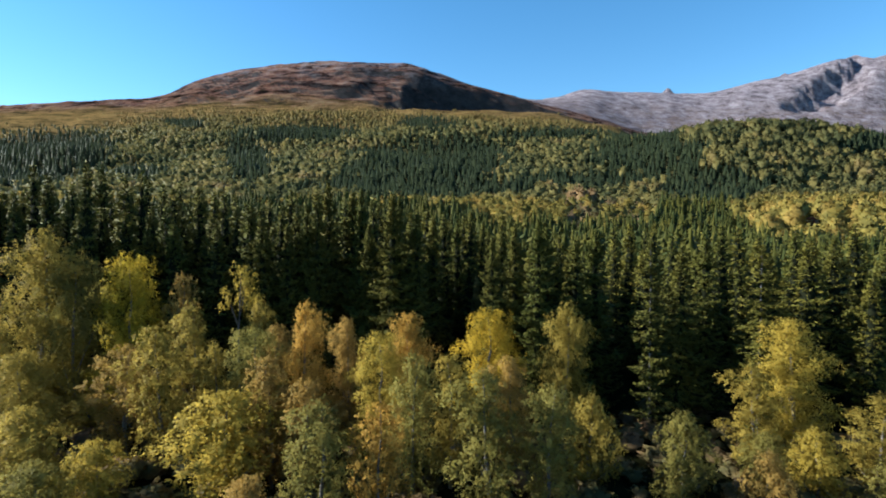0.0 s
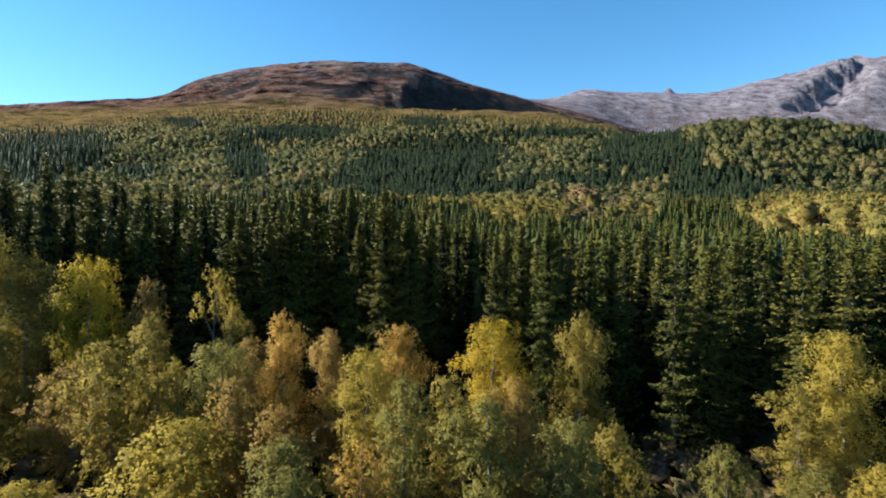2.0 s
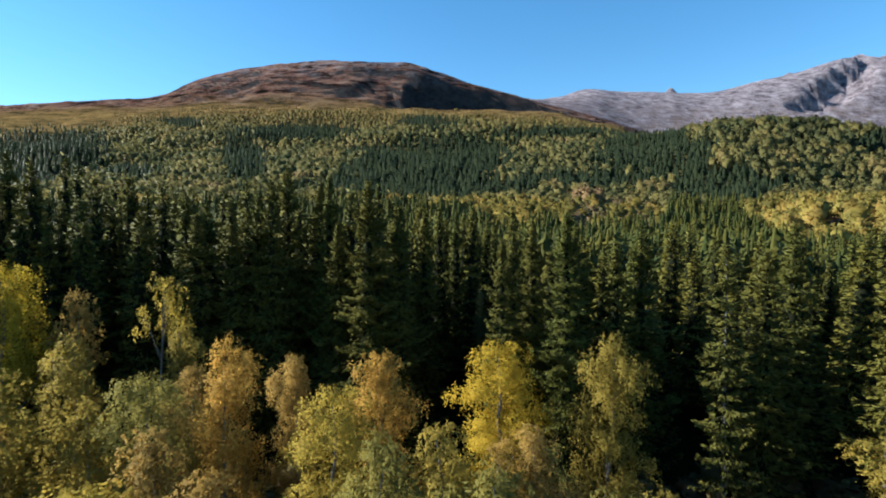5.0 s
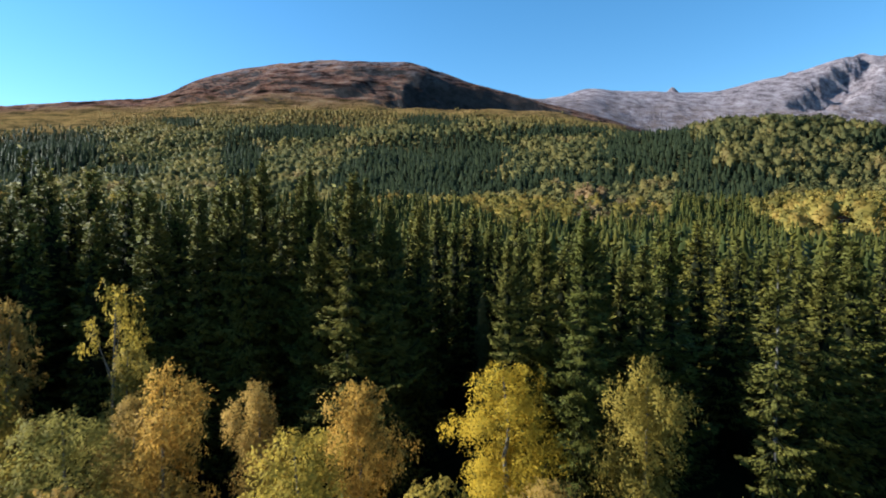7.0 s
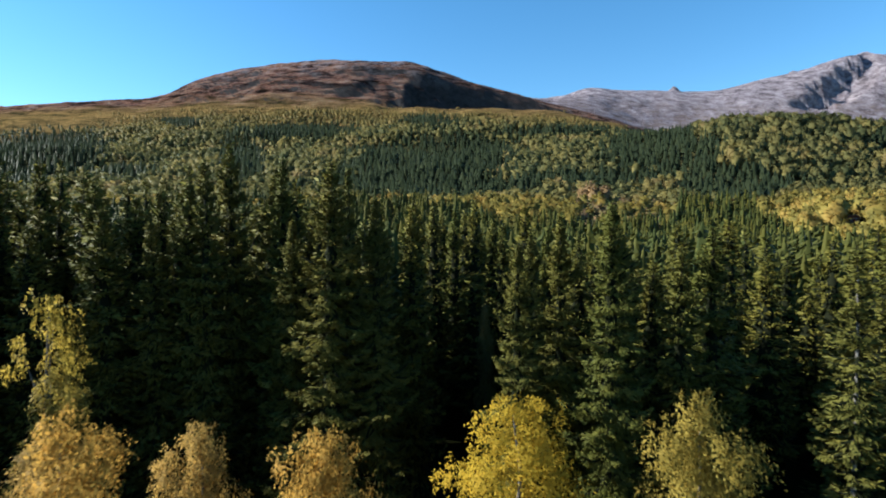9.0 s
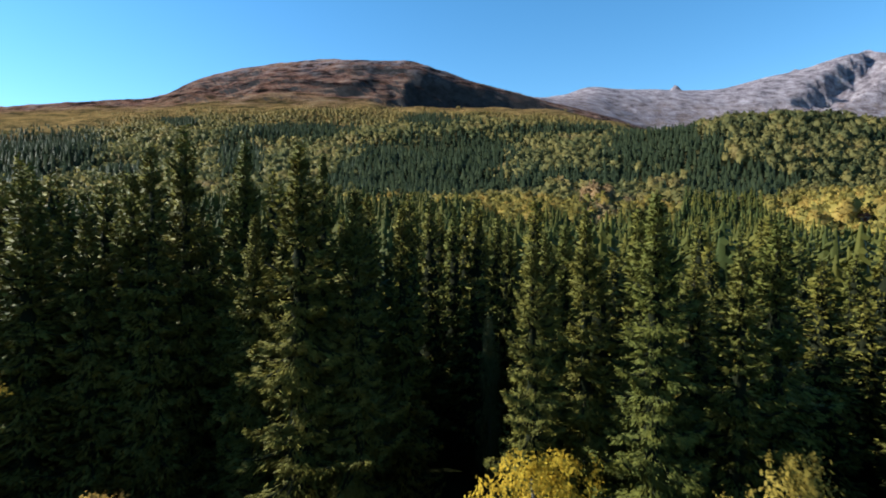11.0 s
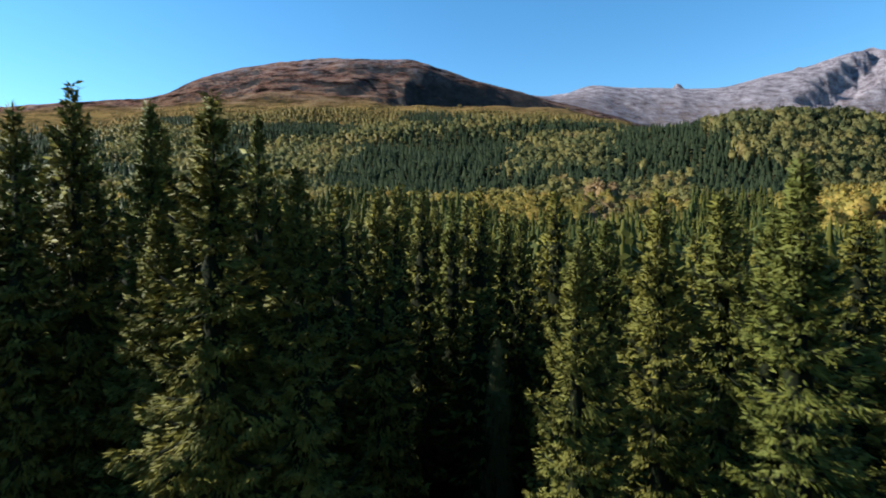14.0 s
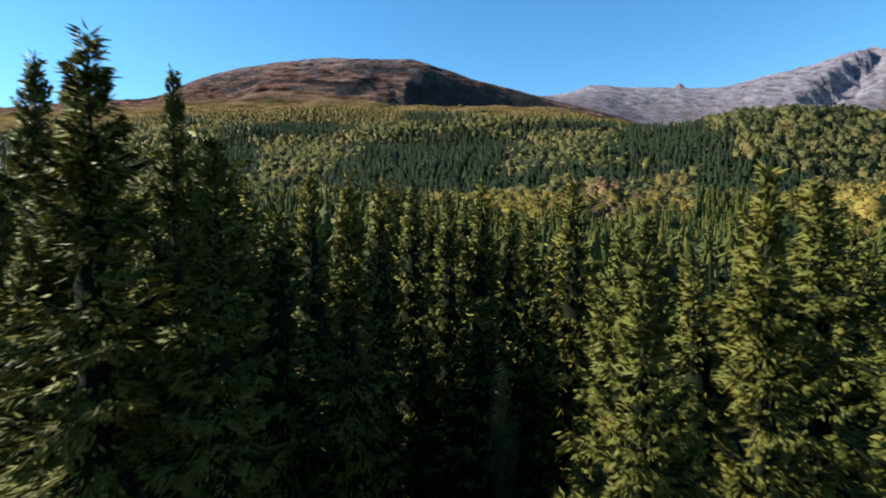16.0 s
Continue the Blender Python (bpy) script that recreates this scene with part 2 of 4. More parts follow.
def land(x, y):
    """Height of the ground at arrays x, y."""
    x, y = np.asarray(x, float), np.asarray(y, float)
    side = x * math.cos(AHEAD) + y * math.sin(AHEAD)
    fore = y * math.cos(AHEAD) - x * math.sin(AHEAD)
    r = np.hypot(x, y)
    ang = np.arctan2(side, np.maximum(fore, 1e-6))
    col = 784 + 954 * np.tan(np.clip(ang, -1.05, 1.05))
    behind = smooth(0.85, 1.25, np.abs(np.arctan2(side, fore)))
    f = np.where(behind > 0, np.maximum(fore, r * 0.5) , fore)
    # the slope begins sooner on the sunny side
    bank = smooth(1290, 1430, col)
    rows = [np.zeros_like(x), 1.5 * bank, 1 + 6 * bank, 8 + 12.5 * bank, 20 + 6 * bank]
    for dist, (c, rise) in LAND:
        rows.append(16 + dist / 954 * sum(np.interp(col + o, c, rise) for o in (-22, -11, 0, 11, 22)) / 5)
    rows += [np.full_like(x, 120.0), np.full_like(x, 60.0)]
    z = np.array(rows)
    h = np.diff(KNOTS)[:, None]
    shape = x.shape
    z = z.reshape(len(KNOTS), -1)
    d = np.diff(z, axis=0) / h
    m = np.zeros_like(z)
    w1, w2 = 2 * h[1:] + h[:-1], h[1:] + 2 * h[:-1]
    good = d[1:] * d[:-1] > 0
    with np.errstate(divide="ignore", invalid="ignore"):
        m[1:-1] = np.where(good, (w1 + w2) / (w1 / d[:-1] + w2 / d[1:]), 0)
    ff = np.clip(f.reshape(-1), 0, 5999)
    i = np.searchsorted(KNOTS, ff, side="right") - 1
    n = np.arange(len(ff))
    hh = np.diff(KNOTS)[i]
    t = (ff - KNOTS[i]) / hh
    out = ((1 + 2 * t) * (1 - t) ** 2 * z[i, n] + t * (1 - t) ** 2 * hh * m[i, n] + t * t * (3 - 2 * t) * z[i + 1, n] + t * t * (t - 1) * hh * m[i + 1, n])
    out = out.reshape(shape) * (1 - 0.8 * behind)
    # a shaded rock wall in the round hill's flank, and a second one on the far range
    def scarp(z, line_col, drop, steep, mend, lo, hi):
        d = col - line_col
        return z - drop * smooth(0, steep, d) * (1 - smooth(steep, mend, d)) * smooth(lo, lo + 90, fore) * (1 - smooth(hi - 130, hi, fore))
    ragged = 9 * wave_noise(x, y, 90, 3, 41)
    out = scarp(out, 655 + 0.24 * (fore - 1100) + 3.5 * ragged, 105, 170, 480, 1030, 1290)
    out = scarp(out, 600 + 0.10 * (fore - 1100) + 3 * ragged, 15, 60, 160, 1070, 1300)
    out = scarp(out, 330 + 0.10 * (fore - 1100) + 3 * ragged, 12, 60, 140, 1080, 1350)
    out = scarp(out, 1392 + 0.36 * (fore - 1700) + 4 * ragged, 55, 50, 150, 1600, 2060)
    # two knobs on the far crest
    for kx, ks, kh in ((1178, 10, 30), (1380, 7, 16), (1040, 14, 7)):
        out = out + kh * np.exp(-((col - kx) / ks) ** 2 - ((fore - 2050) / 40) ** 2)
    # relief grows with distance
    out = out + 0.25 * wave_noise(x, y, 14, 2, 3)
    calm = 1 - 0.68 * np.exp(-((fore - 1400) / 240) ** 2) - 0.85 * np.exp(-((fore - 2000) / 330) ** 2)
    out = out + calm * smooth(950, 1300, fore) * 5 * wave_noise(x, y, 150, 5, 8)
    # heath terraces along the round hill's side
    out = out + smooth(1040, 1120, fore) * (1 - smooth(1330, 1390, fore)) * 5.0 * wave_noise(0.35 * x + 0.2 * y, y, 75, 3, 51)
    far = smooth(1500, 1800, fore)
    gully = wave_noise(x + 0.35 * y, 0.25 * y, 260, 5, 11)
    out = out + far * smooth(0, 300, 2350 - fore) * calm * 16 * gully + calm * smooth(250, 700, r) * 3.0 * wave_noise(x, y, 120, 4, 5)
    knolls = smooth(330, 480, fore) * (1 - smooth(900, 1100, fore)) * (1 - smooth(1040, 1160, col) * (1 - smooth(330, 470, 900 - fore)))
    out = out + 7 * knolls * wave_noise(x, y, 210, 2, 15)
    # rounded shoulders of the slope, each hiding a little of what lies behind it
    for kc, kf, wc, wf, kh in ((770, 640, 190, 55, 15), (1110, 560, 130, 45, 5), (330, 720, 120, 70, 16), (60, 560, 150, 60, 12), (560, 860, 160, 60, 12), (868, 1080, 45, 45, 17), (975, 1060, 60, 50, 12), (1400, 500, 140, 40, 7), (960, 480, 110, 35, 7)):
        out = out + kh * np.exp(-((col - kc) / wc) ** 2 - ((fore - kf) / wf) ** 2)
    return out


def land_at(x, y):
    return float(land(np.array([x]), np.array([y]))[0])


def ground_material():
    m, n, l, out = material("valley_ground")
    pos = n.new("ShaderNodeNewGeometry").outputs["Position"]
    normal = n.new("ShaderNodeNewGeometry").outputs["True Normal"]
    sep = n.new("ShaderNodeSeparateXYZ")
    l.new(pos, sep.inputs[0])
    nsep = n.new("ShaderNodeSeparateXYZ")
    l.new(normal, nsep.inputs[0])
    # forest floor: litter, moss and blueberry, darkened to paint in the shade under trees
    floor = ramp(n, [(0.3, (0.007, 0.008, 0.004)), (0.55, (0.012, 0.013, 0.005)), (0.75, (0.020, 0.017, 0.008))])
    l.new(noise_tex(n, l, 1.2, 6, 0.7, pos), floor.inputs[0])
    # autumn heath: rust, ochre and dark juniper
    stretch = n.new("ShaderNodeMapping")
    stretch.inputs["Scale"].default_value = (0.6, 0.9, 1.5)
    l.new(pos, stretch.inputs[0])
    heath_f = noise_tex(n, l, 0.035, 12, 0.82, stretch.outputs[0])
    heath = ramp(n, [(0.40, (0.014, 0.014, 0.0091)), (0.455, (0.075, 0.040, 0.030)), (0.50, (0.138, 0.078, 0.056)), (0.56, (0.172, 0.120, 0.088)), (0.64, (0.20, 0.172, 0.160))])
    l.new(heath_f, heath.inputs[0])
    # thin dark bands along the contours, with brighter ones between
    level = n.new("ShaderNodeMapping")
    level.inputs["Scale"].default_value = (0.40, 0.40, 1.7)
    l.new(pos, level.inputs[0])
    contour_bands = ramp(n, [(0.41, (0.14, 0.14, 0.19)), (0.455, (0.90, 0.88, 0.95)), (0.58, (1.35, 1.22, 1.18))])
    l.new(noise_tex(n, l, 0.038, 5, 0.62, level.outputs[0]), contour_bands.inputs[0])
    low_f = noise_tex(n, l, 0.05, 8, 0.7, pos)
    low_heath = ramp(n, [(0.35, (0.030, 0.032, 0.014)), (0.5, (0.062, 0.054, 0.022)), (0.65, (0.090, 0.068, 0.030))])
    l.new(low_f, low_heath.inputs[0])
    # bare rock, streaked down the slope, its violet tint standing in for haze
    rock_f = noise_tex(n, l, 0.03, 12, 0.80, pos)
    rock = ramp(n, [(0.39, (0.085, 0.073, 0.083)), (0.46, (0.185, 0.153, 0.168)), (0.53, (0.282, 0.244, 0.264)), (0.62, (0.385, 0.342, 0.364))])
    l.new(rock_f, rock.inputs[0])
    # darker copy of the rock for steep faces, with the cliff's shade put in
    shaded_rock = ramp(n, [(0.35, (0.021, 0.0203, 0.0217)), (0.65, (0.0665, 0.0616, 0.0602))])
    l.new(rock_f, shaded_rock.inputs[0])

    def edge(value, a, b):
        r = n.new("ShaderNodeMapRange")
        r.inputs["From Min"].default_value = a
        r.inputs["From Max"].default_value = b
        r.interpolation_type = "SMOOTHSTEP"
        l.new(value, r.inputs["Value"])
        return r.outputs[0]

    wob = maths(n, l, "MULTIPLY_ADD", noise_tex(n, l, 0.012, 5, 0.6, pos), 160.0, -80.0)
    y_w = maths(n, l, "ADD", sep.outputs[1], wob)
    z_w = maths(n, l, "ADD", sep.outputs[2], maths(n, l, "MULTIPLY", wob, 0.35))
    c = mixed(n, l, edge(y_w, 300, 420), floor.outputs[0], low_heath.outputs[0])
    tan = ramp(n, [(0.42, (0.050, 0.042, 0.018)), (0.48, (0.150, 0.096, 0.036)), (0.55, (0.215, 0.138, 0.050)), (0.64, (0.25, 0.165, 0.070))])
    l.new(heath_f, tan.inputs[0])
    c = mixed(n, l, edge(y_w, 680, 820), c, tan.outputs[0])
    c = mixed(n, l, edge(y_w, 1000, 1150), c, mixed(n, l, 1.0, heath.outputs[0], contour_bands.outputs[0], "MULTIPLY"))
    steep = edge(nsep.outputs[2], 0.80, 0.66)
    c = mixed(n, l, maths(n, l, "MULTIPLY", steep, edge(y_w, 900, 1000)), c, shaded_rock.outputs[0])
    # grey tops: more rock towards the crests and on the far range
    bare = maths(n, l, "MULTIPLY", edge(rock_f, 0.46, 0.56), edge(z_w, 330, 450))
    c = mixed(n, l, maths(n, l, "MULTIPLY", bare, 0.55), c, rock.outputs[0])
    y_far = maths(n, l, "ADD", sep.outputs[1], maths(n, l, "MULTIPLY", wob, 0.3))
    c = mixed(n, l, edge(y_far, 1410, 1470), c, rock.outputs[0])
    grass = maths(n, l, "MULTIPLY", edge(y_far, 1430, 1500), maths(n, l, "MULTIPLY", edge(z_w, 480, 330), edge(heath_f, 0.42, 0.6)))
    c = mixed(n, l, maths(n, l, "MULTIPLY", grass, 0.7), c, heath.outputs[0])
    body = n.new("ShaderNodeBsdfPrincipled")
    body.inputs["Roughness"].default_value = 0.95
    body.inputs["Specular IOR Level"].default_value = 0.0
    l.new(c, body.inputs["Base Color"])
    bump = n.new("ShaderNodeBump")
    bump.inputs["Strength"].default_value = 0.9
    bump.inputs["Distance"].default_value = 14.0
    l.new(maths(n, l, "MULTIPLY", maths(n, l, "ADD", rock_f, heath_f), edge(sep.outputs[1], 700, 1200)), bump.inputs["Height"])
    l.new(bump.outputs[0], body.inputs["Normal"])
    l.new(body.outputs[0], out.inputs[0])
    return m


# ---------------------------------------------------------------- mesh helpers
def mesh_of(name, verts, quads, material_list, slots=None, shade=None):
    """A mesh of quads from arrays; shade: a soft normal for each vertex, where leaves stand for a rounded mass."""
    me = bpy.data.meshes.new(name)
    verts, quads = np.asarray(verts, np.float32), np.asarray(quads, np.int32)
    me.vertices.add(len(verts))
    me.vertices.foreach_set("co", verts.ravel())
    me.loops.add(quads.size)
    me.loops.foreach_set("vertex_index", quads.ravel())
    me.polygons.add(len(quads))
    me.polygons.foreach_set("loop_start", np.arange(len(quads), dtype=np.int32) * 4)
    for mat in material_list:
        me.materials.append(mat)
    if slots is not None:
        me.polygons.foreach_set("material_index", np.asarray(slots, np.int32))
    me.update(calc_edges=True)
    if shade is not None:
        me.polygons.foreach_set("use_smooth", np.ones(len(quads), bool))
        me.normals_split_custom_set_from_vertices(np.asarray(shade, np.float32))
    return me


def unit(v):
    return v / np.maximum(np.linalg.norm(v, axis=-1, keepdims=True), 1e-9)


def kites(base, way, length, width, up, shade, belly=0.45, fold=0.12):
    """One folded, pointed blade for each row, and the soft normals that it is shaded by."""
    way, length, width = unit(way), np.asarray(length)[:, None], np.asarray(width)[:, None]
    side = unit(np.cross(way, up))
    nrm = np.cross(side, way)
    shade = unit(shade)
    side = np.where((nrm * shade).sum(1, keepdims=True) < 0, -side, side)
    nrm = np.cross(side, way)
    shade = unit(shade + 0.15 * nrm)
    mid = base + way * length * belly
    # the winding faces the soft normal
    v = np.stack([base, mid + side * width / 2 - nrm * width * fold, base + way * length, mid - side * width / 2 - nrm * width * fold], 1).reshape(-1, 3)
    return v, np.arange(len(v), dtype=np.int32).reshape(-1, 4), np.repeat(shade, 4, axis=0)


def tube(points, radii, sides=7):
    pts, radii = np.asarray(points, float), np.asarray(radii, float)
    along = unit(np.gradient(pts, axis=0))
    ref = np.where(np.abs(along[:, 2:3]) > 0.9, np.array([[1.0, 0, 0]]), np.array([[0, 0, 1.0]]))
    a = unit(np.cross(along, ref))
    b = np.cross(along, a)
    ang = np.linspace(0, 2 * math.pi, sides, endpoint=False)
    ring = a[:, None] * np.cos(ang)[None, :, None] + b[:, None] * np.sin(ang)[None, :, None]
    v = (pts[:, None] + ring * radii[:, None, None]).reshape(-1, 3)
    q = []
    for i in range(len(pts) - 1):
        for j in range(sides):
            k = (j + 1) % sides
            q.append((i * sides + j, i * sides + k, (i + 1) * sides + k, (i + 1) * sides + j))
    return v, np.array(q, np.int32)


def joined(pieces):
    """Pieces of (vertices, quads) or (vertices, quads, normals) in one."""
    cols, off = [[] for _ in pieces[0]], 0
    for piece in pieces:
        for i, col in enumerate(piece):
            cols[i].append(col + off if i == 1 else col)
        off += len(piece[0])
    return [np.concatenate(c) for c in cols]


def part(name, me, parent, label=""):
    ob = new(name, me)
    ob.parent = parent
    return tagged(ob, label) if label else ob


# ---------------------------------------------------------------- ground
def build_ground():
    front = np.linspace(-0.90, 0.90, 361)
    rest = np.linspace(0.90, 2 * math.pi - 0.90, 81)[1:-1]
    ang = np.concatenate([front, rest])
    r = np.concatenate([[0.0], np.geomspace(4, 250, 44), np.geomspace(258, 2300, 230), np.geomspace(2400, 4900, 14)])
    a, rr = np.meshgrid(ang, r)
    x, y = rr * np.sin(a - AHEAD), rr * np.cos(a - AHEAD)
    z = land(x, y)
    v = np.stack([x, y, z], -1).reshape(-1, 3)
    na = len(ang)
    i, j = np.meshgrid(np.arange(len(r) - 1), np.arange(na), indexing="ij")
    k = (j + 1) % na
    q = np.stack([i * na + j, i * na + k, (i + 1) * na + k, (i + 1) * na + j], -1).reshape(-1, 4)
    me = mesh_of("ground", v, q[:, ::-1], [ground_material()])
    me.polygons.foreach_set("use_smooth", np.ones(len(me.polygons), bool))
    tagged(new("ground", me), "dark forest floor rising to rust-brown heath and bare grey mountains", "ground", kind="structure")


build_ground()


# ---------------------------------------------------------------- trees
def spruce(seed, height, spread, detail, sparse=0.0):
    """A Norway spruce: whorls of shaggy boughs that droop, then turn up at their ends. detail: 3 close by, down to 0 deep in the wood."""
    r = np.random.RandomState(seed)
    # whorl spacing, shoots on a metre of bough, shoot length, shoot width
    step, dense, long, wide = ((0.90, 17.0, 0.50, 0.190), (0.66, 36.0, 0.35, 0.115), (0.68, 98.0, 0.26, 0.078), (0.66, 265.0, 0.185, 0.044))[detail]
    zs = np.linspace(0, height, 14)
    line = np.column_stack([np.cumsum(r.normal(0, 0.02, (14, 2)), axis=0), zs])
    tv, tq = tube(line, 0.14 * (1 - zs / height) ** 0.8 + 0.01, 8)
    trunk = mesh_of("trunk", tv, tq, [PALE_BARK if sparse else SPRUCE_BARK])
    pieces, cores = [], []
    zup = np.array([0, 0, 1.0])
    lean_az, wave = r.uniform(0, 6.283), r.uniform(0.5, 1.1)

    def bough(start, out, length, lift, rise, share):
        """A shaggy spray: a spine with shoots to both sides and hanging below it."""
        side = np.array([-out[1], out[0], 0])
        half = (0.20 * length + 0.18) * r.uniform(0.75, 1.25) * min(1, 0.3 + 0.75 * length)
        deep = (0.24 * length + 0.18) * r.uniform(0.7, 1.3) * min(1, 0.3 + 0.75 * length)
        bend = r.normal(0, 0.14)

        def spine(s):
            s = s[:, None]
            return start + length * (out * s + side * bend * s ** 2 + zup * (lift * s + rise * s ** 2.3))

        def girth(s):
            return np.clip(np.sin(np.clip(0.10 + 0.86 * s, 0, 1) * math.pi), 0, 1) ** 0.6
        # thin near-black core: painted shade inside the bough
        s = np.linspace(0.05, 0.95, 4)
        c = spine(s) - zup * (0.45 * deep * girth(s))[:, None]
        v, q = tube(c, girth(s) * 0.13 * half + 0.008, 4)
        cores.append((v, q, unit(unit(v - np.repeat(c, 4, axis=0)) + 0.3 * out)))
        k = max(5, int(dense * share * (length + 0.2)))
        # most shoots sit in tufts along the bough, a few between them
        tufts = max(2, int(length / 0.26))
        own = r.randint(0, tufts, k)
        loose = r.rand(k) < 0.22
        s = np.clip((0.12 + 0.88 * (np.arange(tufts) + r.rand(tufts)) / tufts)[own] + r.normal(0, 0.07 / length ** 0.5, k), 0.05, 1)
        s = np.where(loose, r.uniform(0.1, 1, k), s)
        w = np.where(loose, r.uniform(-1, 1, k), np.clip((np.where(np.arange(tufts) % 2, 1, -1) * r.uniform(0.1, 0.95, tufts))[own] + r.normal(0, 0.24, k), -1.2, 1.2))
        g = girth(s)
        fall = np.clip((r.rand(tufts) ** 1.3)[own] * 0.7 + 0.45 * r.rand(k) ** 1.3, 0, 1.1)
        along = unit(out + side * (2 * bend * s)[:, None] + zup * (lift + 2.3 * rise * s ** 1.3)[:, None])
        at = spine(s) + side * (w * half * g)[:, None] - zup * (deep * g * (0.45 * np.abs(w) ** 1.5 + 0.9 * fall * (1 - 0.6 * np.abs(w))) - 0.10 * half)[:, None]
        way = along * 0.8 + side * (0.75 * w)[:, None] - zup * (0.10 + 1.0 * fall * (1 - 0.45 * s))[:, None] + r.normal(0, 0.27, (k, 3))
        soft = zup * (0.75 - 1.25 * fall)[:, None] + side * (0.85 * w)[:, None] + out * 0.45 + r.normal(0, 0.24, (k, 3))
        ln = long * r.uniform(0.6, 1.3, k) * np.minimum(1, 0.45 + 0.45 * length)
        pieces.append(kites(at, way, ln, np.minimum(wide, 0.36 * ln) * r.uniform(0.7, 1.3, k), soft + r.normal(0, 0.35, (k, 3)), soft, 0.42))

    whorls = [np.arange(height * ((0.30, 0.22, 0.12, 0.08)[detail] + 0.04 * r.rand()), height * 0.84, step), np.arange(height * 0.84, height - 0.25, step * 0.48)]
    for h in np.concatenate(whorls):
        h = h + r.uniform(-0.16, 0.16)
        up = h / height
        count = r.randint(5, 8) if up > 0.8 else r.randint(6, 9)
        centre = np.array([np.interp(h, zs, line[:, 0]), np.interp(h, zs, line[:, 1]), h])
        reach = spread * (0.03 + 1.20 * (1 - math.exp(-(1 - up) / 0.48))) * (0.8 if up < 0.12 else 1.0)
        reach *= 1 + 0.10 * math.sin(h * 2.1 * wave + lean_az) + 0.08 * math.sin(h * 4.7 * wave + 2 * lean_az)
        share = (1.0 if up > 0.34 else 0.5) if detail > 1 else 1.0
        for az in r.uniform(0, 6.283) + np.arange(count) * 6.283 / count + r.normal(0, 0.28, count):
            if r.rand() < sparse + 0.05:
                continue
            length = reach * (r.uniform(0.68, 1.08) if r.rand() < 0.8 else r.uniform(0.45, 0.68))
            out = np.array([math.cos(az), math.sin(az), 0])
            lift = 0.75 * max(0, up - 0.70) / 0.30 - 0.05 - 0.66 * (1 - up) ** 0.6 * r.uniform(0.5, 1.4)
            rise = 0.48 * (1 - 0.6 * up) * r.uniform(0.3, 1.5)
            bough(centre + zup * r.uniform(-0.28, 0.28) * step, out, length, lift, rise, share)
        # short shoots fill the crown between the whorls
        k = int((5, 12, 30, 80)[detail] * (1 - 2 * sparse))
        az = r.uniform(0, 6.283, k)
        o = np.column_stack([np.cos(az), np.sin(az), np.zeros(k)])
        at = centre + zup * r.uniform(-0.5, 0.5, (k, 1)) * step + o * (reach * r.uniform(0.12, 0.55, k) + 0.03)[:, None]
        ln = long * r.uniform(0.8, 1.5, k)
        soft = o + zup * 0.25 + r.normal(0, 0.25, (k, 3))
        pieces.append(kites(at, o * 0.7 + zup * (1.1 * up - 0.9) + r.normal(0, 0.3, (k, 3)), ln, wide * r.uniform(0.9, 1.5, k), soft + r.normal(0, 0.3, (k, 3)), soft, 0.42))
    # leader with its short upright twigs
    k = 14 + 14 * detail
    drop = np.linspace(0.0, 1.1, k)
    top = np.column_stack([np.full(k, line[-1, 0]), np.full(k, line[-1, 1]), height - drop])
    a = np.arange(k) * 2.4
    ring = np.column_stack([np.cos(a) * 0.8, np.sin(a) * 0.8, np.full(k, 0.75)])
    pieces.append(kites(top, ring, 0.10 + 0.36 * drop, np.full(k, 0.045 + 0.15 * wide), np.tile(zup, (k, 1)), ring, 0.35))
    pieces.append(kites(top[:1] - zup * 0.4, zup[None] + 0.01, np.array([0.55]), np.array([0.05]), out[None], out[None], 0.3))
    nv, nq, ns = joined(pieces)
    # dense near-black heart painting in the crown's shade, where the boughs meet the stem
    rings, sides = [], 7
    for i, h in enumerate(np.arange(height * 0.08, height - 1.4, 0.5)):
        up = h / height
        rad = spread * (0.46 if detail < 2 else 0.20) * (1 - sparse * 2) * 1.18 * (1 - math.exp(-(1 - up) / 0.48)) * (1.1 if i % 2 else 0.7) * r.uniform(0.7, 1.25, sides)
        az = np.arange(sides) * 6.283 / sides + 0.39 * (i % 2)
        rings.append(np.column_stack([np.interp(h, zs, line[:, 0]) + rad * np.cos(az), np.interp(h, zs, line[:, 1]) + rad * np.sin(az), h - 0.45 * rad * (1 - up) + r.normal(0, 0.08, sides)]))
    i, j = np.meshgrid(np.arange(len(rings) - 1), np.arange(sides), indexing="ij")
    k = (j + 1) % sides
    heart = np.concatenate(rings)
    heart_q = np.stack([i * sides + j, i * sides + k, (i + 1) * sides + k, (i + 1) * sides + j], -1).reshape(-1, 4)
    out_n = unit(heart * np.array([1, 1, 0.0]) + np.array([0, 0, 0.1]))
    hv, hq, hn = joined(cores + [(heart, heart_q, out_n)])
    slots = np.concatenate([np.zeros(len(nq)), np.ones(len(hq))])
    crown = mesh_of("crown", np.concatenate([nv, hv]), np.concatenate([nq, hq + len(nv)]), [NEEDLES, CROWN_SHADE], slots, np.concatenate([ns, hn]))
    return trunk, crown


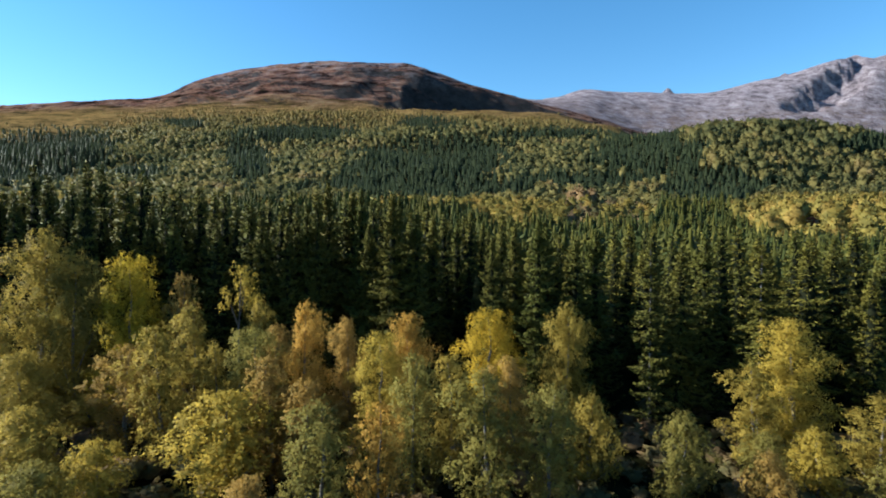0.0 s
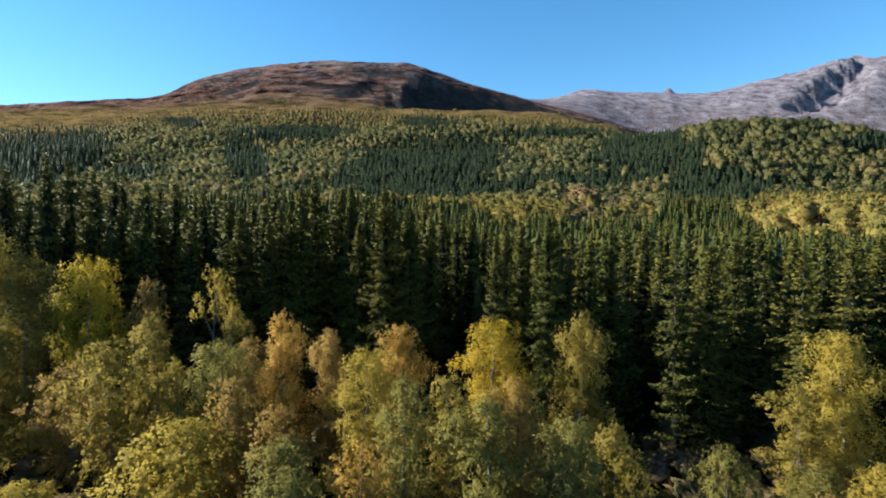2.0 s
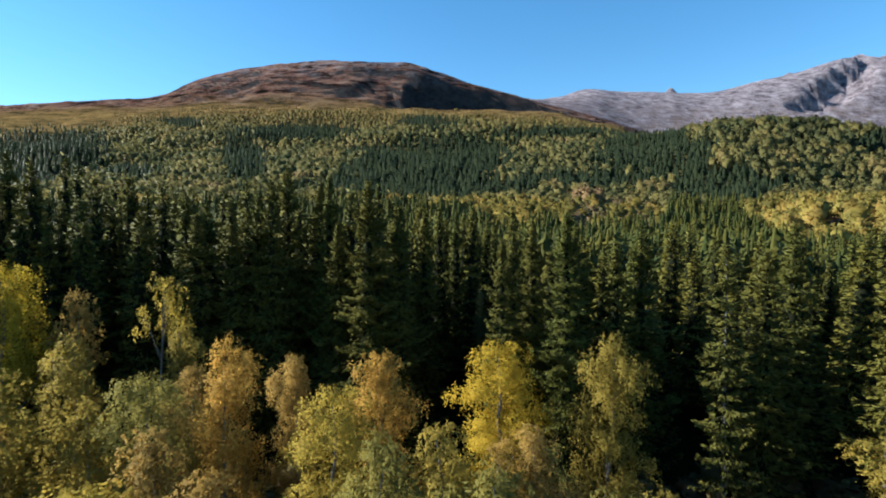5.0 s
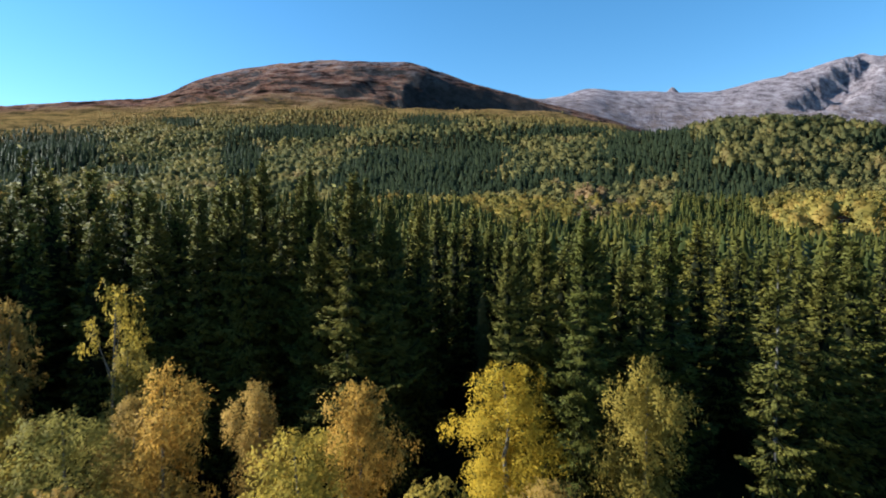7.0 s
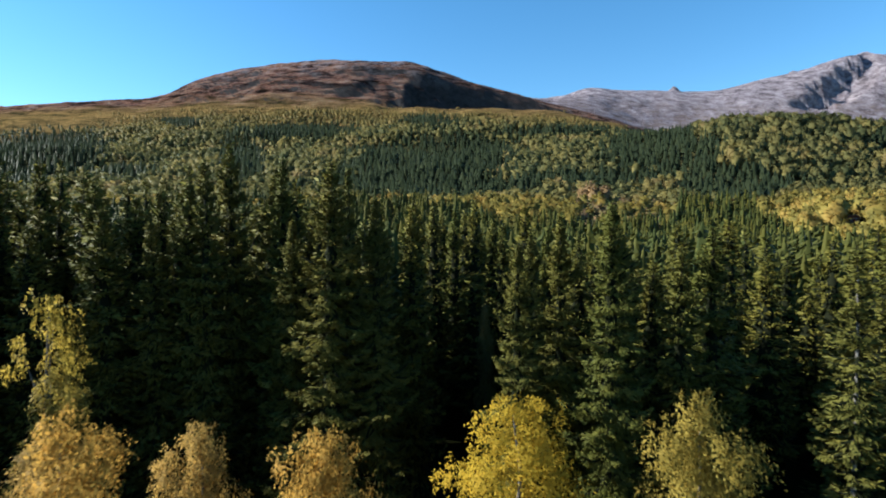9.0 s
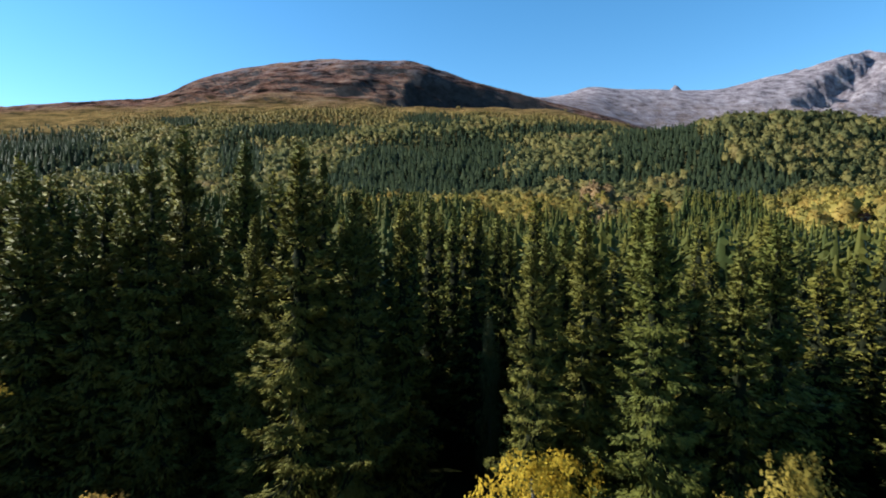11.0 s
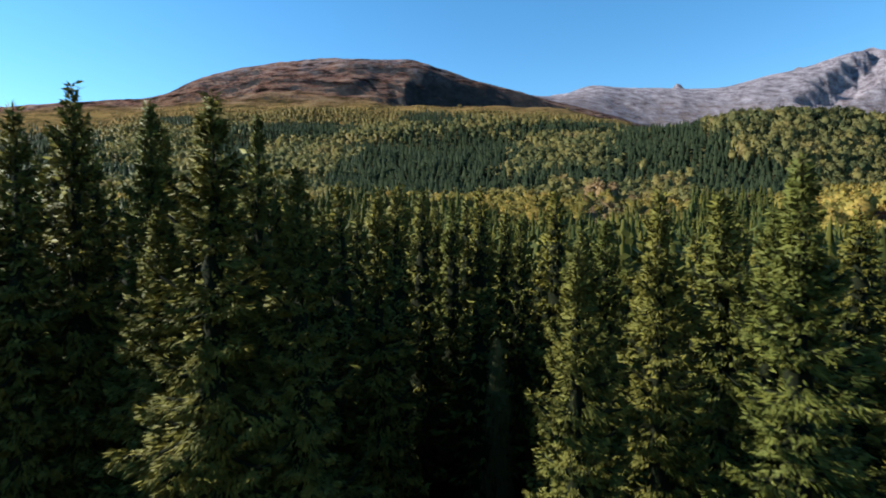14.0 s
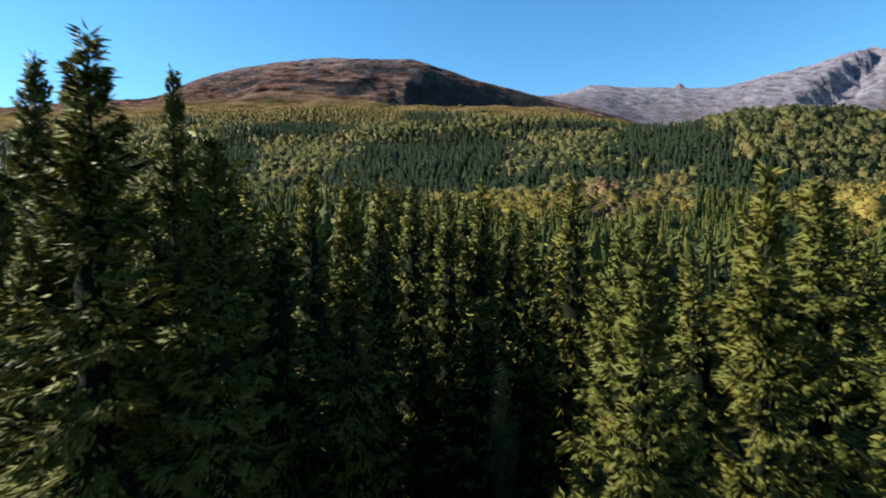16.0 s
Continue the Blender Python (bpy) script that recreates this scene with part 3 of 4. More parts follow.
def birch(seed, height, wide, leaves, shape=1.0, low=0.22, leaf=0.20, n_lobes=40):
    """A downy birch: a pale stem, rising limbs and lobes of small hanging leaves."""
    r = np.random.RandomState(seed)
    zs = np.linspace(0, height * 0.94, 12)
    line = np.column_stack([np.cumsum(r.normal(0, 0.10, (12, 2)), axis=0) * (zs / height)[:, None], zs])
    tv, tq = tube(line, 0.13 * (1 - zs / height) ** 0.9 + 0.015, 8)
    trunk = mesh_of("trunk", tv, tq, [BIRCH_BARK])

    def env(u):
        v, c = (u - low * 0.6) / (1 - low * 0.6), 0.52 + 0.14 * (1.15 - shape)
        return wide * np.clip(1 - np.abs((v - c) / np.where(v > c, 1.02 - c, c + 0.22)) ** 2.3, 0.02, 1) ** 0.6
    limbs, lobes = [], []
    for i in range(n_lobes):
        u = low + (0.98 - low) * (i + r.rand()) / n_lobes
        az = i * 2.4 + r.normal(0, 0.4)
        rad = env(u) * r.uniform(0.12, 0.88) * (0.6 if u > 0.95 else 1)
        c = np.array([np.interp(u * height, zs, line[:, 0]) + math.cos(az) * rad, np.interp(u * height, zs, line[:, 1]) + math.sin(az) * rad, u * height])
        lobes.append((c, (0.20 + 0.20 * r.rand()) * (0.5 * wide + 0.5 * env(u)) + 0.12))
        if i % 3 == 1 and len(limbs) < 7:
            h0 = max(0.12, u - 0.20 - 0.1 * r.rand()) * height
            p0 = np.array([np.interp(h0, zs, line[:, 0]), np.interp(h0, zs, line[:, 1]), h0])
            t = np.linspace(0, 1, 6)[:, None]
            mid = (p0 + c) / 2 + np.array([0, 0, -0.12 * np.linalg.norm(c - p0)])
            pts = (1 - t) ** 2 * p0 + 2 * t * (1 - t) * mid + t * t * c
            lv, lq = tube(pts, np.linspace(0.05, 0.012, 6), 5)
            limbs.append(mesh_of("limb", lv, lq, [BIRCH_BARK]))
    weights = np.array([s ** 2 for _, s in lobes])
    counts = (leaves * weights / weights.sum()).astype(int)
    base, soft = [], []
    for (c, s), k in zip(lobes, counts):
        # leaves sit along short hanging twigs
        n_tw = max(4, k // 14)
        d = unit(r.normal(0, 1, (n_tw, 3)))
        d[:, 2] = d[:, 2] * 0.9 + 0.15
        start = c + d * s * r.uniform(0.35, 1.0, (n_tw, 1)) * np.array([1, 1, 1.1])
        drop = np.column_stack([d[:, :2] * 0.35 + r.normal(0, 0.2, (n_tw, 2)), -r.uniform(0.2, 0.9, n_tw)]) * (0.30 + 0.45 * s)
        t = r.rand(n_tw, 14)
        pts = start[:, None] + drop[:, None] * t[..., None] + np.array([0, 0, 0.25]) * s * np.sin(t * math.pi)[..., None] + r.normal(0, 0.045 + 0.03 * s, (n_tw, 14, 3))
        pts = pts.reshape(-1, 3)
        base.append(pts)
        core = np.array([line[6, 0], line[6, 1], height * 0.5])
        soft.append(unit((pts - c) / s + np.array([0, 0, 0.25])) * 0.75 + unit((pts - core) * np.array([1, 1, 0.5])) * 0.55)
    base = np.concatenate(base)
    n = len(base)
    way = r.normal(0, 0.75, (n, 3)) + np.array([0, 0, -0.8])
    size = leaf * r.uniform(0.55, 1.35, n)
    soft = np.concatenate(soft)
    v, q, ns = kites(base, way, size, size * 0.46, soft + r.normal(0, 0.7, (n, 3)), soft + r.normal(0, 0.13, (n, 3)), 0.5)
    grow = np.array([wide / np.percentile(np.hypot(v[:, 0], v[:, 1]), 97)] * 2 + [height / np.percentile(v[:, 2], 99.7)])
    v = v * grow
    crown = mesh_of("crown", v, q, [LEAVES], None, ns)
    for me in [trunk] + limbs:
        me.transform(Matrix.Diagonal((*grow, 1)))
    return trunk, limbs, crown


def spruce_thing(meshes, label, group):
    trunk, crown = meshes
    root = new("spruce_tree")
    tagged(root, label, "tree", group)
    part("trunk", trunk, root)
    part("crown", crown, root)
    return root


def birch_thing(meshes, label, group):
    trunk, limbs, crown = meshes
    root = new("birch_tree")
    tagged(root, label, "tree", group)
    part("trunk", trunk, root)
    for me in limbs:
        part("limb", me, root)
    part("crown", crown, root)
    return root


def stand(x, y, turn, sx, sz, sink=0.12):
    return pose(x, y, land_at(x, y) - sink, 0, 0, turn) @ Matrix.Diagonal((sx, sx, sz, 1))


rnd = random.Random(7)
BASE_H = 18.0
# spruces whose place and top can be told: x, y, height of the tip, width factor, kind (0-3 full, 4 thin)
# west of the ride
WEST_SPRUCES = [
    (-6.85, 48.6, 19.5, 1.2, 0), (-10.3, 51.5, 20.2, 0.85, 1), (-11.8, 54.6, 20.0, 0.9, 2), (-6.4, 50.7, 19.4, 0.62, 3),
    (-4.5, 48.9, 17.8, 0.85, 1), (-13.8, 53.0, 21.0, 0.9, 3), (-14.3, 51.2, 19.9, 0.9, 0), (-15.4, 51.7, 18.8, 0.95, 1),
    (-17.0, 50.7, 16.6, 0.9, 2), (-21.2, 52.0, 18.8, 1.0, 3), (-22.7, 58.0, 18.6, 1.0, 0), (-30.0, 52.7, 18.6, 1.0, 1),
    (-29.4, 58.0, 21.0, 1.0, 2), (-9.2, 50.3, 16.8, 0.8, 1), (-14.8, 54.6, 19.8, 1.0, 2),
]
# behind the ride
RIDE_SPRUCES = [
    (-3.4, 54.2, 17.4, 0.8, 0), (3.2, 51.4, 16.0, 0.7, 3), (7.4, 51.1, 17.0, 1.0, 2), (4.6, 54.0, 16.4, 0.8, 1),
    (26.6, 58.0, 17.0, 1.0, 2), (18.4, 61.8, 17.2, 1.0, 3), (-6.2, 60.2, 18.4, 0.85, 2), (-4.0, 62.5, 18.2, 0.8, 1),
    (-2.8, 64.4, 18.6, 0.8, 3), (2.4, 63.8, 16.8, 0.7, 0), (4.1, 61.4, 18.2, 0.85, 2), (0.4, 67.0, 18.6, 0.8, 1),
    (-1.2, 66.0, 18.0, 0.7, 0), (-2.4, 69.4, 17.6, 0.9, 1), (1.9, 69.2, 17.4, 0.9, 2), (-0.4, 72.4, 18.0, 0.9, 0),
    (-4.4, 67.0, 17.6, 0.85, 3),
]
# east of the ride
EAST_SPRUCES = [
    (2.1, 46.3, 15.7, 0.76, 2), (4.1, 47.3, 16.8, 0.8, 0), (5.8, 45.1, 17.3, 0.88, 1), (6.9, 48.0, 16.4, 0.9, 0),
    (11.3, 48.2, 16.2, 1.0, 3), (9.2, 46.6, 15.4, 0.85, 2), (14.6, 43.4, 15.6, 0.95, 4), (22.1, 41.6, 15.0, 1.1, 4),
    (17.4, 44.6, 15.0, 1.0, 0), (27.6, 44.8, 15.6, 1.1, 1), (31.0, 47.0, 15.8, 1.0, 0), (25.0, 47.5, 15.8, 1.0, 3),
    (20.4, 47.2, 15.6, 1.0, 2),
]
SPRUCES = WEST_SPRUCES + RIDE_SPRUCES + EAST_SPRUCES
FINE = [spruce(21 + i, BASE_H, 2.45 + 0.1 * i, 3) for i in range(4)]
MIDDLE = [spruce(31 + i, BASE_H, 2.45 + 0.1 * i, 2) for i in range(4)] + [spruce(40, BASE_H, 1.9, 2, 0.30)]
ROUGH = [spruce(60 + i, BASE_H, 2.4, 1) for i in range(4)]
DEEP = [spruce(70 + i, BASE_H, 2.4, 0) for i in range(3)]
fine_things = [spruce_thing(m, "tall dark green spruce with drooping boughs at the forest edge", "spruces at the forest edge") for m in FINE]
middle_things = [spruce_thing(m, "tall dark green spruce with drooping boughs beside the open ride", "spruces at the forest edge") for m in MIDDLE]
tagged(middle_things[4], "thin spruce with bare grey trunk showing between sparse boughs")
rough_things = [spruce_thing(m, "dark green spruce standing close among other spruces", "spruces deep in the forest") for m in ROUGH]
deep_things = [spruce_thing(m, "dark green spruce deep in the dense forest", "spruces deep in the forest") for m in DEEP]
used = set()


def plant(protos, i, m):
    """The first of a kind stands itself, the others are its copies."""
    ob = protos[i]
    if ob.name not in used:
        used.add(ob.name)
        ob.matrix_basis = m
        return ob
    return copy_thing_scaled(ob, m)


def copy_thing_scaled(ob, m):
    keep = ob.matrix_basis.copy()
    ob.matrix_basis = Matrix.Identity(4)
    made = copy_thing(ob, Matrix.Identity(4))
    ob.matrix_basis = keep
    made.matrix_basis = m
    return made


taken = []
for x, y, tip, w, kind in SPRUCES:
    s = (tip - land_at(x, y) + 0.12) / BASE_H
    close = -10.5 < x < 7 and y < 51.8 and kind < 4 and (x < -4 or x > 1.5) and (x < 0 or y < 48.2)
    far_off = kind < 4 and (y > 57 or abs(x) > 24)
    plant(fine_things if close else rough_things if far_off else middle_things, kind, stand(x, y, rnd.uniform(0, 360), w, s))
    taken.append((x, y))


def clear(x, y, gap):
    return all((x - a) ** 2 + (y - b) ** 2 > gap * gap for a, b in taken)


def in_ride(x, y):
    """The dark open ride through the trees, and the birch strip in front."""
    if -5.4 < x < (1.5 if y < 52 else 3.4) and y < 62:
        return True
    if -13 < x < 17 and y < 52:        # only the trees listed above stand in the front row
        return True
    if 12.4 < x < 17.6 and y < 57:     # a second, narrower gap
        return True
    # west of -50 taller spruces come forward, added out of view to cast shade
    edge = np.interp(x, (-80, -50, -46, -9, -6, 2, 9, 30, 80), (47, 47, 49.5, 50.2, 47.5, 45, 44.5, 40.5, 38))
    return y < edge


def tip_height(x, y):
    tall = np.interp(x, (-60, -40, -26, -12, -5, 2, 8, 60), (22.5, 22.5, 21.0, 20.2, 19.0, 17.0, 16.4, 16.8))
    return float(tall)


# the thick of the wood on both sides of the ride, then the rest of the forest around it
for wanted, gap, thick in ((150, 2.3, True), (140, 3.0, False)):
    grown, tries = 0, 0
    while grown < wanted and tries < 9000:
        tries += 1
        y = rnd.uniform(44, 63) if thick else 42 + 46 * rnd.random()
        x = rnd.uniform(-56, 14) if thick else rnd.uniform(-0.95 * y - 4, 0.88 * y + 4)
        if in_ride(x, y) or not clear(x, y, gap if y < 65 else 3.5):
            continue
        taken.append((x, y))
        grown += 1
        protos = middle_things if y < 51.5 and -22 < x < -12 else rough_things if y < 59 else deep_things
        plant(protos, rnd.randrange(3 if protos is deep_things else 4), stand(x, y, rnd.uniform(0, 360), rnd.uniform(0.75, 1.1), (tip_height(x, y) * rnd.uniform(0.74, 0.93 if x > -30 and y < 57 else 1.05)) / BASE_H))

# birches: x, y, height of the tip, crown radius, (leaf tint), kind
YELLOW, GOLD, ORANGE, OLIVE, GREEN, BROWN, BRIGHT, SAGE = (0.365, 0.275, 0.050), (0.435, 0.308, 0.036), (0.405, 0.248, 0.054), (0.288, 0.220, 0.047), (0.218, 0.190, 0.050), (0.325, 0.215, 0.060), (0.450, 0.335, 0.036), (0.135, 0.138, 0.058)
# at the western end of the strip
WEST_BIRCHES = [
    (-27.8, 43.0, 14.0, 2.8, BRIGHT, 0), (-35.9, 43.3, 16.1, 3.5, OLIVE, 2), (-33.0, 43.5, 13.6, 2.8, GREEN, 0), (-24.0, 44.0, 12.4, 1.8, BROWN, 1),
    (-26.0, 30.5, 5.6, 2.6, OLIVE, 4), (-24.0, 36.5, 8.0, 2.4, BROWN, 0), (-31.0, 36.0, 7.6, 2.6, OLIVE, 1), (-36.0, 38.0, 9.6, 2.8, OLIVE, 0),
    (-34.8, 46.6, 4.6, 2.6, OLIVE, 4), (-30.6, 45.6, 4.2, 2.4, BROWN, 4), (-37.5, 44.0, 4.4, 2.4, OLIVE, 4), (-33.4, 40.4, 3.4, 2.4, GREEN, 4),
    (-29.0, 40.0, 3.2, 2.2, OLIVE, 4),
]
# before the tall spruces
BANK_BIRCHES = [
    (-20.4, 47.2, 13.3, 1.9, YELLOW, 3), (-20.4, 34.8, 9.8, 2.3, OLIVE, 1), (-20.6, 39.6, 10.6, 2.1, OLIVE, 2), (-14.2, 35.8, 9.6, 2.2, GREEN, 0),
    (-14.4, 31.6, 6.5, 3.6, YELLOW, 4), (-20.0, 28.0, 4.6, 2.0, YELLOW, 4), (-17.0, 43.2, 10.4, 1.9, OLIVE, 2), (-14.4, 39.6, 9.0, 2.2, BROWN, 1),
    (-12.2, 32.8, 8.2, 1.9, BROWN, 1), (-22.0, 26.0, 4.2, 2.2, GREEN, 4), (-16.6, 35.6, 8.4, 1.9, OLIVE, 2),
]
# before the ride
RIDE_BIRCHES = [
    (-11.1, 36.0, 11.1, 2.0, ORANGE, 2), (-3.9, 37.6, 10.3, 2.0, ORANGE, 1), (-8.8, 40.4, 9.5, 1.7, BROWN, 2), (-3.1, 30.8, 9.0, 1.8, GREEN, 1),
    (-7.4, 26.8, 7.6, 2.3, GREEN, 2), (-4.4, 26.4, 7.4, 1.6, ORANGE, 0), (-1.0, 33.4, 8.2, 2.0, OLIVE, 0), (-9.6, 31.2, 7.2, 1.9, BROWN, 1),
    (-5.6, 34.4, 9.4, 2.3, YELLOW, 0), (-10.2, 24.6, 4.4, 1.8, BROWN, 4),
]
# east of the ride
EAST_BIRCHES = [
    (1.7, 41.4, 10.0, 2.8, GOLD, 0), (7.2, 40.5, 10.8, 2.1, OLIVE, 2), (1.4, 29.0, 8.6, 2.4, GREEN, 2), (4.6, 29.6, 7.6, 1.8, GREEN, 0),
    (12.4, 31.2, 5.7, 1.7, GREEN, 4), (22.8, 38.4, 10.0, 2.7, YELLOW, 1), (19.4, 36.4, 7.2, 2.1, OLIVE, 2), (24.8, 33.0, 6.4, 2.3, OLIVE, 1),
    (20.4, 31.6, 4.8, 1.7, YELLOW, 4), (23.4, 29.5, 4.6, 1.9, GREEN, 4), (3.2, 34.6, 8.0, 2.1, BROWN, 2), (7.4, 33.0, 6.0, 2.0, OLIVE, 4),
    (1.1, 59.4, 11.0, 0.8, SAGE, 1), (16.4, 30.0, 4.0, 1.6, BROWN, 4), (19.0, 34.0, 3.6, 1.9, GREEN, 4),
]
BIRCHES = WEST_BIRCHES + BANK_BIRCHES + RIDE_BIRCHES + EAST_BIRCHES
B_H, B_W = 10.0, 2.2
BIRCH_KINDS = [birch(5, B_H, B_W, 10500, 0.85, 0.14, 0.180), birch(6, B_H, B_W, 10500, 1.0, 0.12, 0.180), birch(8, B_H, B_W, 10500, 1.15, 0.10, 0.180), birch(9, B_H, B_W, 2600, 0.8, 0.68, 0.16, 16), birch(12, B_H * 0.6, B_W, 11000, 0.9, 0.04, 0.18)]
BIRCH_KINDS += [birch(5, B_H, B_W, 27000, 0.85, 0.14, 0.118), birch(6, B_H, B_W, 27000, 1.0, 0.12, 0.118), birch(8, B_H, B_W, 27000, 1.15, 0.10, 0.118)]
TINT_WORDS = {YELLOW: "bright yellow", GOLD: "golden yellow", ORANGE: "orange-gold", OLIVE: "olive green and yellow", GREEN: "still green", BROWN: "thin brownish", BRIGHT: "brilliant lemon-yellow", SAGE: "slender grey-green"}
birch_protos = [birch_thing(m, "birch with autumn leaves in front of dark spruces", "birches before the forest") for m in BIRCH_KINDS]
for x, y, tip, w, tint, kind in BIRCHES:
    if kind < 3 and (w > 2.4 or (abs(x) < 16 and y > 34)):
        kind += 5
    own_h = B_H * (0.6 if kind == 4 else 1.0)
    ob = plant(birch_protos, kind, stand(x, y, rnd.uniform(0, 360), w / B_W, (tip - land_at(x, y) + 0.1) / own_h))
    tagged(ob, TINT_WORDS[tint] + (" low bushy birch at the clearing's edge" if kind == 4 else " birch in autumn leaf before dark spruces"))
    for ch in ob.children:
        if ch.name.startswith("crown"):
            f = rnd.uniform(0.88, 1.12)
            ch.color = (*(c * f for c in tint), 1)


# ---------------------------------------------------------------- a hut among the birches
def slab(corners, thick):
    """A board with four corners, given thickness along its normal."""
    a = np.array(corners, float)
    n = unit(np.cross(a[1] - a[0], a[3] - a[0])) * thick
    v = np.concatenate([a, a + n])
    q = np.array([(3, 2, 1, 0), (4, 5, 6, 7), (0, 1, 5, 4), (1, 2, 6, 5), (2, 3, 7, 6), (3, 0, 4, 7)], np.int32)
    return v, q


def build_hut(x, y, turn):
    wood = bark("weathered_grey_boards", (0.12, 0.10, 0.115), (0.27, 0.235, 0.26), (4, 4, 0.5))
    tin = bark("rusty_red_roof_sheet", (0.10, 0.040, 0.030), (0.20, 0.085, 0.060), (5, 0.6, 5))
    pale = bark("pale_painted_boards", (0.45, 0.43, 0.42), (0.62, 0.60, 0.58), (3, 3, 1))
    dark = bark("dark_window_pane", (0.010, 0.011, 0.013), (0.020, 0.022, 0.026), (1, 1, 1))
    root = new("hut")
    tagged(root, "small weathered grey wooden hut with rusty red roof among birches", "hut")
    w, d, h, top = 2.4, 1.7, 2.3, 3.5
    for a, b in (((-w, -d), (w, -d)), ((w, -d), (w, d)), ((w, d), (-w, d)), ((-w, d), (-w, -d))):
        v, q = slab([(*a, 0), (*b, 0), (*b, h), (*a, h)], -0.12)
        part("wall", mesh_of("wall", v, q, [wood]), root)
    for e in (-1, 1):
        # gable triangle, closed by a short ridge edge
        v, q = slab([(e * w, -d, h), (e * w, d, h), (e * w, 0.05, top), (e * w, -0.05, top)], -0.12 * e)
        part("gable", mesh_of("gable", v, q, [wood]), root)
        out, low = e * (d + 0.45), h - 0.32
        v, q = slab([(-w - 0.4, out, low), (w + 0.4, out, low), (w + 0.4, 0, top + 0.05), (-w - 0.4, 0, top + 0.05)], 0.08 * -e)
        panel = part("roof_panel", mesh_of("roof_panel", v, q, [tin]), root)
        v, q = slab([(-w - 0.45, out - 0.03 * e, low - 0.12), (w + 0.45, out - 0.03 * e, low - 0.12), (w + 0.45, out - 0.03 * e, low + 0.12), (-w - 0.45, out - 0.03 * e, low + 0.12)], 0.05)
        part("fascia_board", mesh_of("fascia_board", v, q, [pale]), panel, "pale painted fascia board")
    v, q = slab([(0.3, -d - 0.02, 0.05), (1.15, -d - 0.02, 0.05), (1.15, -d - 0.02, 1.95), (0.3, -d - 0.02, 1.95)], 0.05)
    part("door", mesh_of("door", v, q, [tin]), root, "red-brown board door")
    v, q = slab([(-1.5, -d - 0.02, 0.95), (-0.5, -d - 0.02, 0.95), (-0.5, -d - 0.02, 1.75), (-1.5, -d - 0.02, 1.75)], 0.05)
    frame_ob = part("window", mesh_of("window", v, q, [pale]), root, "pale window frame")
    v, q = slab([(-1.4, -d - 0.08, 1.03), (-0.6, -d - 0.08, 1.03), (-0.6, -d - 0.08, 1.67), (-1.4, -d - 0.08, 1.67)], 0.01)
    part("pane", mesh_of("pane", v, q, [dark]), frame_ob, "dark glass pane")
    root.matrix_basis = pose(x, y, land_at(x, y) - 0.25, 0, 0, turn)


build_hut(159.5, 257.5, -32)


# ---------------------------------------------------------------- woods further off, one sheet of trees each
def spruce_template(r, twigs, sides):
    """A small spruce of unit height: a narrow dark cone set all over with hanging boughs."""
    h = np.linspace(0.12, 0.97, 3)
    rad = 0.085 * (1 - np.exp(-(1 - h) / 0.33))
    a = np.arange(sides) * 6.283 / sides
    v = np.stack([np.outer(rad, np.cos(a)), np.outer(rad, np.sin(a)), np.repeat(h[:, None], sides, 1)], -1).reshape(-1, 3)
    v[:, :2] *= r.uniform(0.8, 1.2, (len(v), 1))
    i, j = np.meshgrid(np.arange(2), np.arange(sides), indexing="ij")
    k = (j + 1) % sides
    q = np.stack([i * sides + j, i * sides + k, (i + 1) * sides + k, (i + 1) * sides + j], -1).reshape(-1, 4)
    core = (v, q, unit(unit(v * np.array([1, 1, 0])) + np.array([0, 0, 0.6 if twigs > 30 else 2.4])))
    d = (np.arange(twigs) + r.rand(twigs)) / twigs
    d = 0.02 + 0.86 * d ** 0.75
    a = np.arange(twigs) * 2.4 + r.normal(0, 0.4, twigs)
    reach = 0.155 * (1 - np.exp(-d / 0.33)) * r.uniform(0.65, 1.2, twigs) + 0.004
    o = np.column_stack([np.cos(a), np.sin(a), np.zeros(twigs)])
    base = np.column_stack([np.zeros((twigs, 2)), 1 - d]) + o * (reach * 0.25)[:, None]
    way = o * (reach * 0.85)[:, None] - np.array([0, 0, 1.0]) * (0.02 + 0.10 * d)[:, None] * r.uniform(0.5, 1.4, (twigs, 1))
    fan = o + np.array([0, 0, 0.5])
    ln = np.linalg.norm(way, axis=1) + 0.03
    out = kites(base, way, ln, np.minimum(ln * 0.55, 0.75 * (120 / twigs) ** 0.5 * 0.055), fan + r.normal(0, 0.3, (twigs, 3)), o + np.array([0, 0, 0.75 if twigs > 30 else 2.4]) + r.normal(0, 0.10, (twigs, 3)), 0.55)
    tip = kites(np.array([[0, 0, 0.90]]), np.array([[0.01, 0, 1.0]]), np.array([0.1]), np.array([0.02]), np.array([[1.0, 0, 0]]), np.array([[1.0, 0, 0]]), 0.3)
    return joined([core, out, tip])


